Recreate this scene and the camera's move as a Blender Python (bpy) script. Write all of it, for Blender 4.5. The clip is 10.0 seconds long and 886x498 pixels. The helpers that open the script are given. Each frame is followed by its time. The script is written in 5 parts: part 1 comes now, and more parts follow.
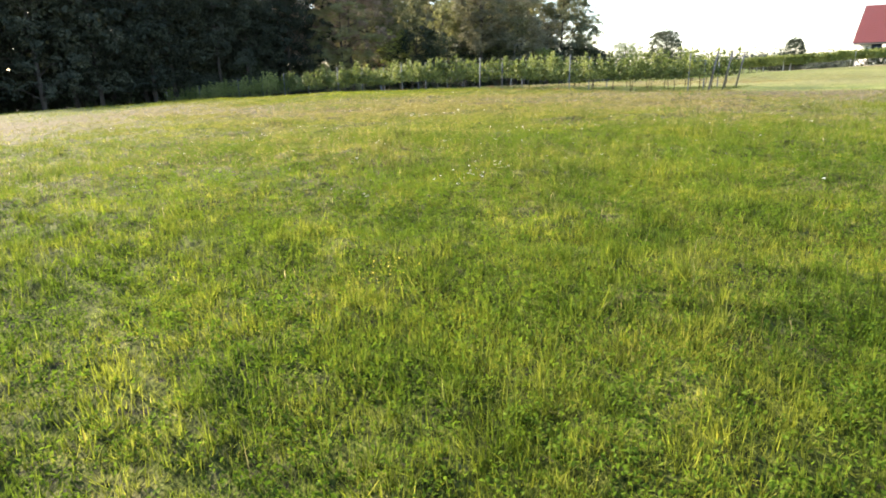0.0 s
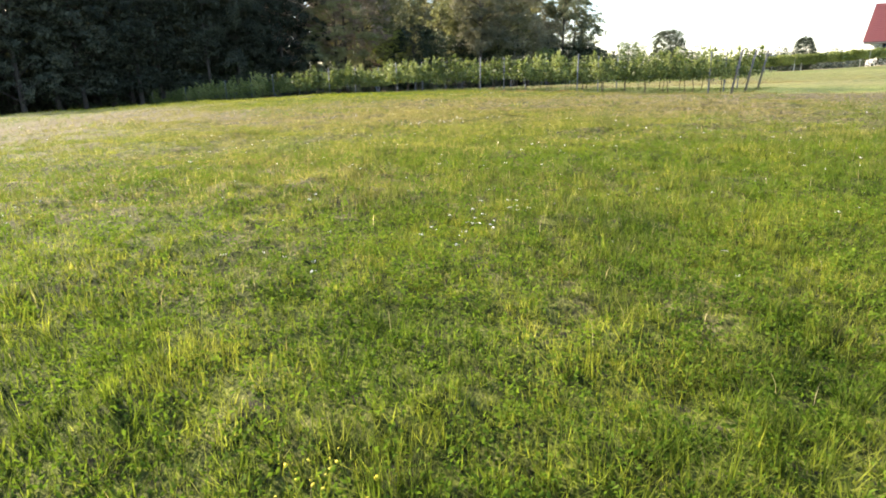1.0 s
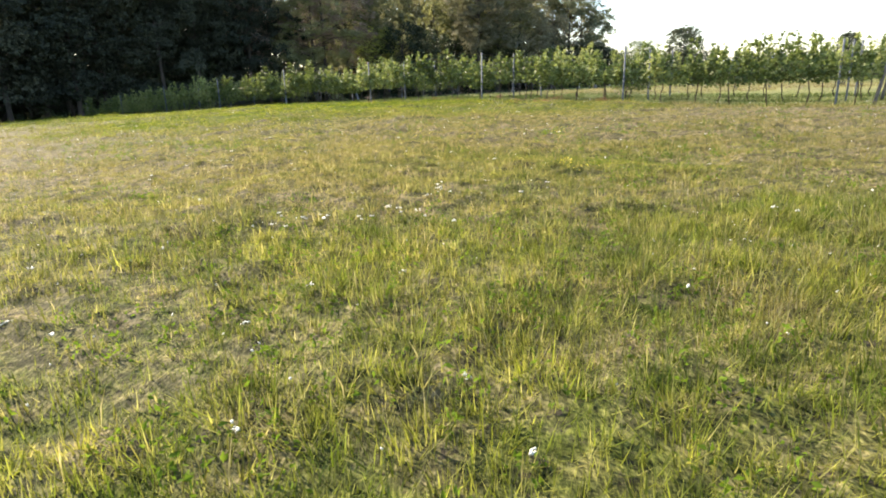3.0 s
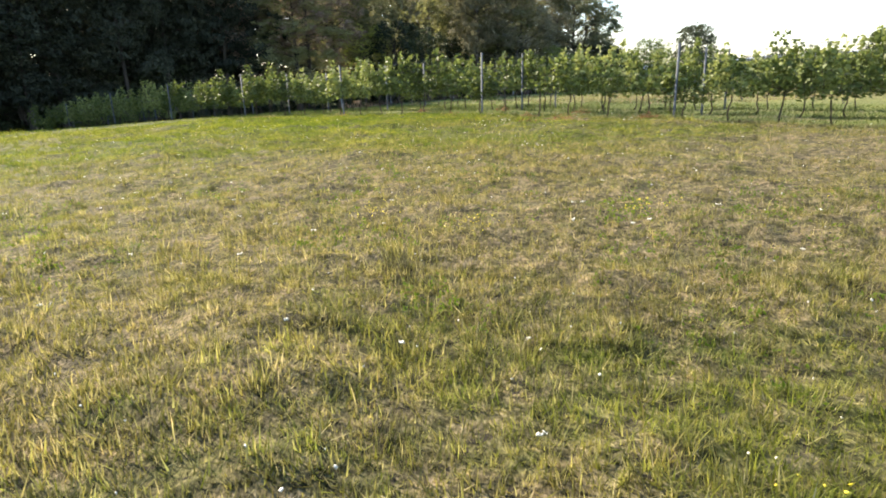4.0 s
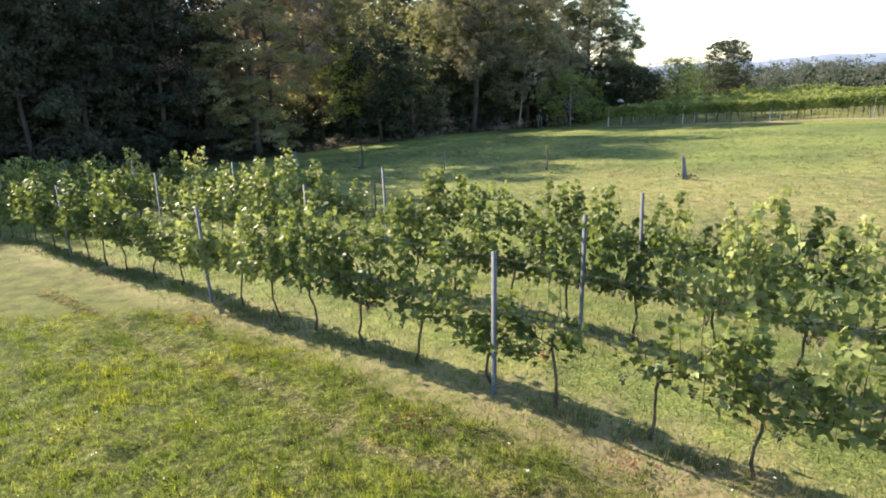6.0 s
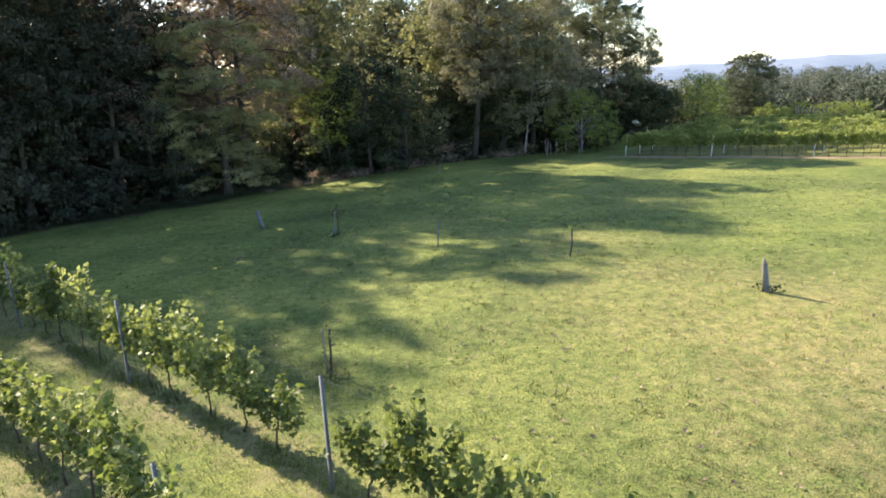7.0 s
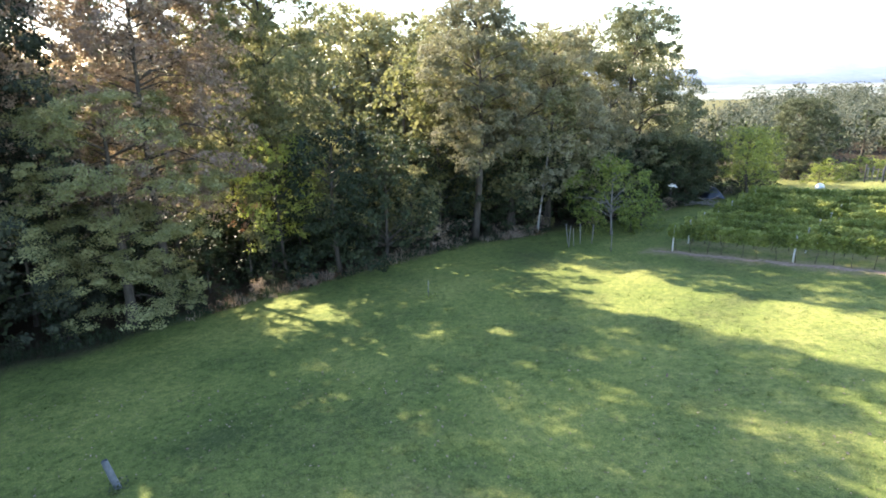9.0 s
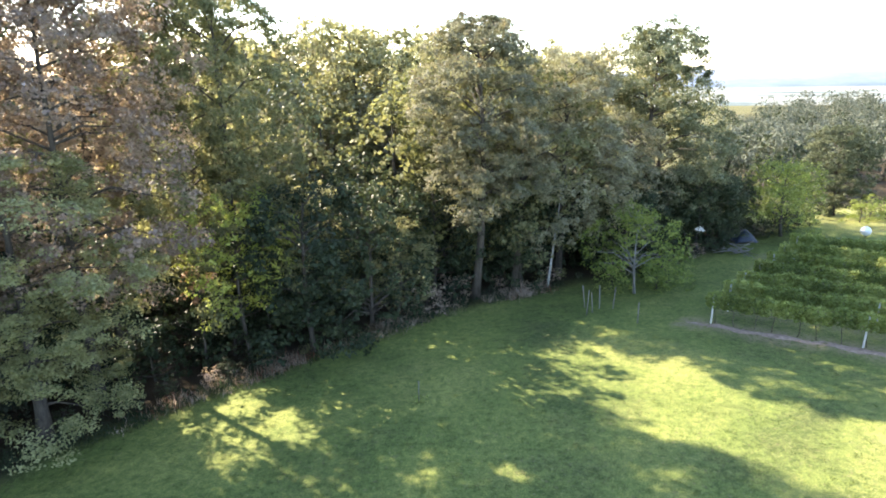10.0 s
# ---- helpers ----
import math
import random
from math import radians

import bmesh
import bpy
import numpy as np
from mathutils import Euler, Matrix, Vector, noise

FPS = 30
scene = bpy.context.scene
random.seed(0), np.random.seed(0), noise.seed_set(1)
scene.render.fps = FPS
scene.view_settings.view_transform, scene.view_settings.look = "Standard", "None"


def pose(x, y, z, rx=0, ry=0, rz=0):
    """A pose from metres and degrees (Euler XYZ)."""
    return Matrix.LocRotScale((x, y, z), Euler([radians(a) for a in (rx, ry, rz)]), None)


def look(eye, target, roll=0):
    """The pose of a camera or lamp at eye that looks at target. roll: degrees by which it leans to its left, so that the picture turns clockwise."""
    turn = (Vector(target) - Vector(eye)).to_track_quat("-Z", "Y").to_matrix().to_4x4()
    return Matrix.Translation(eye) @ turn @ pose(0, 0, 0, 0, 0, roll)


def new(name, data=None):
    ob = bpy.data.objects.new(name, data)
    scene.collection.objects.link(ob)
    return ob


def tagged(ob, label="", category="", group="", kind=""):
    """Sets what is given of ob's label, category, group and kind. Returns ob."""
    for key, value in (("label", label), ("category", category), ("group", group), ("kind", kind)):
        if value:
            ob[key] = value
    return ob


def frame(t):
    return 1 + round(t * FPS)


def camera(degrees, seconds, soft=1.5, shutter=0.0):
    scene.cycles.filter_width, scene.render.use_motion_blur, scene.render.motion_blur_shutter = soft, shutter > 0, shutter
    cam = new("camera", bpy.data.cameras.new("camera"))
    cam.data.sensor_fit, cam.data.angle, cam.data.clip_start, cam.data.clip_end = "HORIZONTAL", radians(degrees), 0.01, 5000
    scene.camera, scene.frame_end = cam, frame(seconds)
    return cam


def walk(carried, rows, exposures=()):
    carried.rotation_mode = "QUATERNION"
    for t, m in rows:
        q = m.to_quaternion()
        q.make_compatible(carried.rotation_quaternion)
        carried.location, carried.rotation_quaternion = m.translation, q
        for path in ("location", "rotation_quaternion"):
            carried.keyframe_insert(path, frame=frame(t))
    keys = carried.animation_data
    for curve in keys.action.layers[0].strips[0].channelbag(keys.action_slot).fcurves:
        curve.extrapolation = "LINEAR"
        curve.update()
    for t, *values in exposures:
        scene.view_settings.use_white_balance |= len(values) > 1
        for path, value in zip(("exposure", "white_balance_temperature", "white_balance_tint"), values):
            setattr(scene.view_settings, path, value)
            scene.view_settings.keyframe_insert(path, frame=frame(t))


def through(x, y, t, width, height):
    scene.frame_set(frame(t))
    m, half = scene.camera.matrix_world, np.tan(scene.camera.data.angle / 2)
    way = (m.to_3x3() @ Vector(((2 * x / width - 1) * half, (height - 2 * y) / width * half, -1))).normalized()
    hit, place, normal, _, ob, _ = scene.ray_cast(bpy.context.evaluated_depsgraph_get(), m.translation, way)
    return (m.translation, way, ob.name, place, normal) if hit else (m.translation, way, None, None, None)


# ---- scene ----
cam = camera(72.0, 10.0, soft=1.85, shutter=0.0)
PATH = [
    (0.0, look((0.000, 0.000, 1.364), (0.000, 9.599, -1.441), -0.98)),
    (0.5, look((0.028, 1.178, 1.366), (0.034, 10.776, -1.442), -0.98)),
    (1.0, look((0.078, 2.817, 1.381), (0.096, 12.416, -1.423), -1.02)),
    (1.5, look((0.157, 4.802, 1.400), (0.183, 14.400, -1.404), -1.07)),
    (2.0, look((0.250, 7.090, 1.438), (0.284, 16.690, -1.361), -1.16)),
    (2.5, look((0.380, 9.852, 1.425), (0.427, 19.458, -1.351), -1.28)),
    (3.0, look((0.538, 13.298, 1.282), (0.595, 22.912, -1.471), -1.42)),
    (3.5, look((0.724, 16.549, 1.294), (0.793, 26.166, -1.444), -1.56)),
    (4.0, look((0.947, 19.548, 1.485), (1.022, 29.161, -1.270), -1.58)),
    (4.5, look((1.170, 22.731, 1.755), (1.256, 32.344, -0.996), -1.59)),
    (5.0, look((1.406, 26.103, 2.263), (1.503, 35.714, -0.499), -1.48)),
    (5.5, look((1.621, 29.630, 3.162), (1.715, 39.241, 0.401), -1.42)),
    (6.0, look((1.846, 33.100, 4.230), (1.937, 42.714, 1.480), -1.46)),
    (6.5, look((2.090, 36.691, 5.270), (2.176, 46.303, 2.513), -1.42)),
    (7.0, look((2.278, 40.382, 6.217), (2.367, 49.993, 3.457), -1.32)),
    (7.5, look((2.423, 43.783, 7.309), (2.531, 53.397, 4.558), -1.23)),
    (8.0, look((2.619, 47.346, 8.419), (2.738, 56.960, 5.669), -1.05)),
    (8.5, look((2.823, 50.969, 9.463), (2.948, 60.582, 6.709), -0.93)),
    (9.0, look((2.954, 54.643, 10.405), (3.100, 64.261, 7.673), -0.80)),
    (9.5, look((3.041, 58.330, 11.381), (3.217, 67.950, 8.658), -0.72)),
    (10.0, look((3.261, 62.042, 12.414), (3.445, 71.664, 9.698), -0.59)),
]
EXPOSURES = [(0, 2.12, 6400, 14), (1, 2.05, 6400, 14), (2, 1.95, 6400, 14), (4, 1.8, 6400, 14), (5, 1.69, 6400, 14), (5.5, 1.78, 6400, 14), (6, 1.94, 6400, 14), (7.3, 1.97, 6400, 14), (8, 2.3, 6400, 14), (9, 2.75, 6400, 14), (10, 2.88, 6400, 14)]
walk(cam, PATH, EXPOSURES)

# ---- light: low sun ahead to the left, bright thin-clouded sky ----
SUN_WAY = Vector((-0.755, 0.656, 0.0)).normalized()
SUN_ELEVATION = radians(28)
world = bpy.data.worlds.new("sky")
scene.world = world
world.use_nodes = True
wn = world.node_tree.nodes
sky = wn.new("ShaderNodeTexSky")
sky.sky_type, sky.sun_disc = "NISHITA", False
sky.sun_elevation, sky.sun_rotation = SUN_ELEVATION, radians(-49.0)
sky.air_density, sky.dust_density, sky.ozone_density = 1.0, 0.5, 1.5
wn["Background"].inputs["Strength"].default_value = 0.105
thin_cloud = wn.new("ShaderNodeHueSaturation")
thin_cloud.inputs["Saturation"].default_value = 0.95
world.node_tree.links.new(sky.outputs[0], thin_cloud.inputs["Color"])
world.node_tree.links.new(thin_cloud.outputs[0], wn["Background"].inputs["Color"])
sun = new("sun", bpy.data.lights.new("sun", "SUN"))
sun.data.energy, sun.data.angle, sun.data.color = 4.7, radians(0.6), (1.0, 0.86, 0.64)
sun_dir = Vector((SUN_WAY.x * math.cos(SUN_ELEVATION), SUN_WAY.y * math.cos(SUN_ELEVATION), math.sin(SUN_ELEVATION)))
sun.matrix_world = look(sun_dir * 200, (0, 0, 0))

# ---- materials ----
class Nodes:
    """A short way to wire a node material."""

    def __init__(self, name):
        self.mat = bpy.data.materials.new(name)
        self.mat.use_nodes = True
        self.tree = self.mat.node_tree
        self.bsdf = self.tree.nodes["Principled BSDF"]
        self.out = self.tree.nodes["Material Output"]

    def add(self, kind, **values):
        node = self.tree.nodes.new("ShaderNode" + kind)
        for key, value in values.items():
            if key == "operation":
                node.operation = value
            elif key == "blend_type":
                node.blend_type = value
            elif key == "data_type":
                node.data_type = value
            elif key == "attribute_name":
                node.attribute_name = value
            elif key == "interpolation_type":
                node.interpolation_type = value
            else:
                node.inputs[key].default_value = value
        return node

    def link(self, a, b):
        self.tree.links.new(a, b)

    def position(self):
        return self.add("NewGeometry").outputs["Position"]

    def noise(self, scale, detail=4.0, vector=None, rough=0.6):
        n = self.add("TexNoise", Scale=scale, Detail=detail, Roughness=rough)
        self.link(vector or self.position(), n.inputs["Vector"])
        return n.outputs["Fac"]

    def ramp(self, fac, *stops):
        r = self.add("ValToRGB")
        e = r.color_ramp.elements
        while len(e) < len(stops):
            e.new(0.5)
        for el, (at, col) in zip(e, stops):
            el.position, el.color = at, (*col, 1.0) if len(col) == 3 else col
        self.link(fac, r.inputs["Fac"])
        return r.outputs["Color"]

    def level(self, fac, low, high):
        m = self.add("MapRange", interpolation_type="SMOOTHSTEP")
        m.inputs["From Min"].default_value, m.inputs["From Max"].default_value = low, high
        self.link(fac, m.inputs["Value"])
        return m.outputs["Result"]

    def math(self, op, a, b=0.0):
        m = self.add("Math", operation=op)
        for socket, value in zip(m.inputs, (a, b)):
            if hasattr(value, "links"):
                self.link(value, socket)
            else:
                socket.default_value = value
        return m.outputs[0]

    def mix(self, fac, a, b, blend="MIX"):
        m = self.add("Mix", data_type="RGBA", blend_type=blend)
        for socket, value in ((m.inputs[0], fac), (m.inputs[6], a), (m.inputs[7], b)):
            if hasattr(value, "links"):
                self.link(value, socket)
            elif isinstance(value, tuple):
                socket.default_value = (*value, 1.0)
            else:
                socket.default_value = value
        return m.outputs[2]

    def bump(self, fac, strength, distance):
        b = self.add("Bump", Strength=strength, Distance=distance)
        self.link(fac, b.inputs["Height"])
        self.link(b.outputs[0], self.bsdf.inputs["Normal"])

    def finish(self, color, rough=0.6, spec=0.3, through=0.0, through_tint=(1.0, 1.0, 0.5)):
        if hasattr(color, "links"):
            self.link(color, self.bsdf.inputs["Base Color"])
        else:
            self.bsdf.inputs["Base Color"].default_value = (*color, 1.0)
        self.bsdf.inputs["Roughness"].default_value = rough
        self.bsdf.inputs["Specular IOR Level"].default_value = spec
        if through:
            t = self.add("BsdfTranslucent")
            self.link(self.mix(1.0, color, through_tint, "MULTIPLY"), t.inputs["Color"])
            m = self.add("MixShader", Fac=through)
            self.link(self.bsdf.outputs[0], m.inputs[1])
            self.link(t.outputs[0], m.inputs[2])
            self.link(m.outputs[0], self.out.inputs["Surface"])
        return self.mat


def ground_material():
    n = Nodes("meadow_ground")
    zone = n.add("Attribute", attribute_name="zone").outputs["Color"]
    rgb = n.add("SeparateColor")
    n.link(zone, rgb.inputs[0])
    fine, mid = n.noise(28.0, 6.0), n.noise(4.5, 4.0)
    dry = n.add("Attribute", attribute_name="dry").outputs["Fac"]
    dry = n.level(n.math("ADD", dry, n.math("MULTIPLY", n.math("SUBTRACT", n.noise(1.8, 4.0), 0.5), 1.2)), 0.2, 0.9)
    green = n.ramp(fine, (0.3, (0.04, 0.052, 0.012)), (0.7, (0.13, 0.155, 0.035)))
    straw = n.ramp(fine, (0.3, (0.06, 0.056, 0.03)), (0.72, (0.20, 0.17, 0.10)))
    col = n.mix(dry, green, straw)
    col = n.mix(0.9, col, n.ramp(n.noise(2.3, 4.0, None, 0.7), (0.34, (0.4, 0.42, 0.36)), (0.5, (0.9, 0.88, 0.82)), (0.66, (1.35, 1.25, 1.2))), "MULTIPLY")
    worn = n.add("Attribute", attribute_name="dry").outputs["Fac"]
    lawn_f = n.math("ADD", n.math("MULTIPLY", n.noise(0.16, 5.0), 0.7), n.math("MULTIPLY", n.noise(7.0, 7.0, None, 0.75), 0.4))
    lawn = n.ramp(lawn_f, (0.40, (0.062, 0.084, 0.029)), (0.53, (0.114, 0.148, 0.041)), (0.72, (0.205, 0.226, 0.066)))
    lawn = n.mix(n.math("MULTIPLY", n.level(n.noise(2.6, 6.0, None, 0.8), 0.3, 0.66), n.math("MULTIPLY", worn, 0.9)), lawn, (0.25, 0.215, 0.10))
    lawn = n.mix(1.0, lawn, n.ramp(fine, (0.3, (0.5, 0.54, 0.5)), (0.5, (1.0, 1.0, 1.0)), (0.7, (1.55, 1.46, 1.4))), "MULTIPLY")
    lawn = n.mix(0.85, lawn, n.ramp(n.noise(3.2, 5.0, None, 0.75), (0.34, (0.5, 0.56, 0.5)), (0.5, (1.0, 1.0, 0.98)), (0.66, (1.4, 1.3, 1.25))), "MULTIPLY")
    lawn = n.mix(n.math("MULTIPLY", n.level(n.noise(5.5, 3.0, None, 0.6), 0.62, 0.68), 0.4), lawn, (0.15, 0.115, 0.075))
    lawn = n.mix(n.math("MULTIPLY", n.level(n.noise(8.5, 3.0, None, 0.6), 0.64, 0.69), 0.5), lawn, (0.27, 0.26, 0.13))
    col = n.mix(rgb.outputs[0], col, lawn)
    soil = n.ramp(mid, (0.35, (0.17, 0.115, 0.075)), (0.5, (0.30, 0.225, 0.15)), (0.66, (0.16, 0.17, 0.06)))
    col = n.mix(n.math("MULTIPLY", rgb.outputs[1], n.level(mid, 0.3, 0.6)), col, soil)
    # leaf litter, darkened further to paint the shade under the wood
    litter_shade = n.ramp(fine, (0.3, (0.02, 0.016, 0.010)), (0.7, (0.065, 0.05, 0.033)))
    col = n.mix(rgb.outputs[2], col, litter_shade)
    n.bump(n.math("ADD", n.math("MULTIPLY", mid, 0.7), n.math("MULTIPLY", fine, 0.6)), 0.6, 0.11)
    return n.finish(col, 0.9, 0.1)


def grass_material():
    n = Nodes("meadow_grass")
    dry = n.add("Attribute", attribute_name="dry").outputs["Fac"]
    rnd = n.add("NewGeometry").outputs["Random Per Island"]
    hue = n.level(n.noise(0.9, 4.0), 0.36, 0.66)
    shade = n.ramp(rnd, (0.0, (0.55, 0.6, 0.55)), (0.6, (1.0, 1.0, 1.0)), (1.0, (1.45, 1.35, 1.3)))
    green = n.mix(hue, (0.104, 0.162, 0.02), (0.258, 0.29, 0.045))
    green = n.mix(1.0, green, shade, "MULTIPLY")
    blotch = n.ramp(n.noise(3.4, 5.0, None, 0.75), (0.34, (0.4, 0.44, 0.38)), (0.5, (0.9, 0.92, 0.8)), (0.66, (1.3, 1.22, 1.2)))
    straw = n.ramp(rnd, (0.0, (0.14, 0.122, 0.036)), (0.4, (0.235, 0.208, 0.09)), (0.75, (0.32, 0.285, 0.16)), (1.0, (0.48, 0.42, 0.3)))
    own = n.math("FRACT", n.math("MULTIPLY", rnd, 17.31))
    fac = n.level(n.math("ADD", dry, n.math("ADD", n.math("MULTIPLY", n.math("SUBTRACT", own, 0.5), 0.5), n.math("MULTIPLY", n.math("SUBTRACT", n.noise(3.6, 3.0, None, 0.6), 0.5), 1.1))), 0.12, 1.2)
    tuft = n.ramp(n.noise(10.5, 2.0, None, 0.6), (0.36, (0.42, 0.45, 0.42)), (0.5, (0.95, 0.95, 0.92)), (0.64, (1.5, 1.42, 1.4)))
    col = n.mix(0.85, n.mix(0.7, n.mix(fac, green, straw), blotch, "MULTIPLY"), tuft, "MULTIPLY")
    return n.finish(col, 0.7, 0.12, 0.56, (1.0, 1.0, 0.68))


def mat_material():
    """Matted old grass: the blades' own colours, streaked finely."""
    n = Nodes("matted_grass")
    dry = n.add("Attribute", attribute_name="dry").outputs["Fac"]
    m = n.add("Mapping")
    m.inputs["Scale"].default_value = (1.0, 0.35, 1.0)
    n.link(n.position(), m.inputs["Vector"])
    fine = n.noise(60.0, 5.0, m.outputs[0], 0.75)
    green = n.ramp(fine, (0.38, (0.015, 0.022, 0.005)), (0.51, (0.078, 0.1, 0.018)), (0.66, (0.19, 0.22, 0.042)))
    straw = n.ramp(fine, (0.36, (0.04, 0.036, 0.02)), (0.5, (0.132, 0.114, 0.06)), (0.64, (0.3, 0.25, 0.165)))
    fac = n.level(n.math("ADD", dry, n.math("MULTIPLY", n.math("SUBTRACT", n.noise(3.6, 3.0, None, 0.6), 0.5), 1.6)), 0.08, 1.15)
    col = n.mix(0.8, n.mix(fac, green, straw), n.ramp(n.noise(3.4, 5.0, None, 0.75), (0.34, (0.42, 0.46, 0.4)), (0.5, (0.95, 0.93, 0.85)), (0.66, (1.25, 1.15, 1.12))), "MULTIPLY")
    col = n.mix(n.math("MULTIPLY", n.level(n.noise(4.6, 5.0, None, 0.8), 0.52, 0.66), n.math("ADD", n.math("MULTIPLY", dry, 0.3), 0.1)), col, (0.255, 0.215, 0.135))
    col = n.mix(n.level(n.noise(7.0, 4.0, None, 0.7), 0.42, 0.34), col, (0.04, 0.036, 0.024))
    col = n.mix(0.85, col, n.ramp(n.noise(10.5, 2.0, None, 0.6), (0.36, (0.42, 0.44, 0.42)), (0.5, (0.95, 0.95, 0.95)), (0.64, (1.5, 1.42, 1.4))), "MULTIPLY")
    n.bump(fine, 0.7, 0.02)
    return n.finish(col, 0.9, 0.08)


def lawn_material():
    n = Nodes("lawn_blades")
    rnd = n.add("NewGeometry").outputs["Random Per Island"]
    f = n.math("ADD", n.math("MULTIPLY", n.noise(0.16, 5.0), 0.9), n.math("MULTIPLY", n.math("SUBTRACT", rnd, 0.5), 0.35))
    col = n.ramp(f, (0.3, (0.06, 0.09, 0.028)), (0.53, (0.116, 0.156, 0.04)), (0.76, (0.21, 0.23, 0.064)))
    dry = n.add("Attribute", attribute_name="dry").outputs["Fac"]
    col = n.mix(n.level(n.math("ADD", dry, n.math("MULTIPLY", n.math("SUBTRACT", rnd, 0.5), 0.7)), 0.2, 0.8), col, (0.27, 0.235, 0.12))
    return n.finish(col, 0.55, 0.25, 0.4, (1.0, 1.0, 0.6))


def leaf_material(name, dark, mid, light, through=0.4, rough=0.5, vary=0.35, odd=None, gloss=0.15):
    n = Nodes(name)
    rnd = n.add("NewGeometry").outputs["Random Per Island"]
    each = n.add("ObjectInfo").outputs["Random"]
    coord = n.add("TexCoord").outputs["Object"]
    f = n.math("ADD", n.math("MULTIPLY", rnd, 0.24), n.math("ADD", n.math("MULTIPLY", n.noise(0.45, 3.0, coord), 0.8), 0.13))
    f = n.math("SUBTRACT", n.math("ADD", f, n.math("MULTIPLY", each, vary)), 0.15 + vary / 2)
    col = n.ramp(f, (0.15, dark), (0.5, mid), (0.85, light))
    if odd:
        col = n.mix(n.level(n.noise(0.9, 2.0, coord), 0.60, 0.72), col, odd)
    return n.finish(col, rough, gloss, through, (1.0, 0.98, 0.72))


def bark_material(name, dark, light, scale=6.0):
    n = Nodes(name)
    coord = n.add("TexCoord").outputs["Object"]
    m = n.add("Mapping")
    m.inputs["Scale"].default_value = (1, 1, 0.25)
    n.link(coord, m.inputs["Vector"])
    f = n.noise(scale, 6.0, m.outputs[0], 0.7)
    n.bump(f, 0.8, 0.03)
    return n.finish(n.ramp(f, (0.3, dark), (0.7, light)), 0.9, 0.15)


def plain_material(name, color, other, scale=8.0, rough=0.6, metal=0.0, bump=0.3):
    n = Nodes(name)
    coord = n.add("TexCoord").outputs["Object"]
    f = n.noise(scale, 5.0, coord, 0.65)
    n.bsdf.inputs["Metallic"].default_value = metal
    if bump:
        n.bump(f, bump, 0.01)
    return n.finish(n.ramp(f, (0.3, color), (0.7, other)), rough, 0.4)


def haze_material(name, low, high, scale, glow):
    """Far land with summer haze painted in: the colour carries it, emission its scattered daylight."""
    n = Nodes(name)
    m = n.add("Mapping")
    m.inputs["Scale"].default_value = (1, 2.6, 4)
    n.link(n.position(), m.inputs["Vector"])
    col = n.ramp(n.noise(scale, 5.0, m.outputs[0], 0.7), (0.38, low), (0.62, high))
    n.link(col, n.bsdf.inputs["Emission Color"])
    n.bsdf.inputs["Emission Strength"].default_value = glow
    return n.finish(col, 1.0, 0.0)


M_GROUND, M_GRASS, M_LAWN, M_MAT = ground_material(), grass_material(), lawn_material(), mat_material()
M_VINE = leaf_material("vine_leaf", (0.03, 0.046, 0.014), (0.145, 0.188, 0.052), (0.47, 0.5, 0.2), 0.46, 0.48, vary=0.3, gloss=0.25)
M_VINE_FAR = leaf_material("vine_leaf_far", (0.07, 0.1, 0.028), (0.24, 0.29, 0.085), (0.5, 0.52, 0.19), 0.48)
M_OAK = leaf_material("oak_leaf", (0.08, 0.094, 0.044), (0.205, 0.214, 0.1), (0.40, 0.395, 0.205), 0.42, 0.55, gloss=0.07)
M_BROAD = leaf_material("broad_oak_leaf", (0.06, 0.072, 0.044), (0.145, 0.158, 0.092), (0.28, 0.285, 0.17), 0.3, 0.55, gloss=0.07)
M_ASH = leaf_material("ash_leaf", (0.097, 0.107, 0.056), (0.23, 0.233, 0.122), (0.43, 0.405, 0.228), 0.46, 0.55, gloss=0.07)
M_OLIVE = leaf_material("turning_oak_leaf", (0.1, 0.104, 0.068), (0.205, 0.204, 0.14), (0.37, 0.35, 0.24), 0.4, 0.55, odd=(0.30, 0.245, 0.16), gloss=0.07)
M_BROWN = leaf_material("withered_leaf", (0.165, 0.128, 0.105), (0.32, 0.25, 0.207), (0.5, 0.4, 0.325), 0.42, odd=(0.16, 0.17, 0.095), gloss=0.07)
# the shade under the closed wood is put into these leaf colours
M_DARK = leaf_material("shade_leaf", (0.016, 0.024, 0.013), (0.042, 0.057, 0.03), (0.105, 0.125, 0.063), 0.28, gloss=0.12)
M_BRIGHT = leaf_material("bright_leaf", (0.1, 0.142, 0.033), (0.22, 0.27, 0.072), (0.4, 0.425, 0.145), 0.45)
# sunlight on the maple is put into these brighter yellow-green colours
M_SUNLIT_LEAF = leaf_material("yellow_green_leaf", (0.13, 0.175, 0.035), (0.27, 0.32, 0.07), (0.45, 0.48, 0.14), 0.45)
M_PEAR = leaf_material("pear_leaf", (0.038, 0.05, 0.03), (0.09, 0.106, 0.062), (0.2, 0.21, 0.13), 0.3, 0.5, gloss=0.1)
# darkened leaf colours: the shade of the wood's left side is painted in
M_SHADED_LEAF = leaf_material("alder_leaf", (0.024, 0.031, 0.023), (0.06, 0.07, 0.048), (0.135, 0.145, 0.096), 0.3, 0.55, gloss=0.07)
M_RED = leaf_material("reddened_leaf", (0.12, 0.05, 0.035), (0.26, 0.12, 0.08), (0.42, 0.30, 0.18), 0.35)
M_BARK = bark_material("bark", (0.035, 0.03, 0.025), (0.11, 0.095, 0.08))
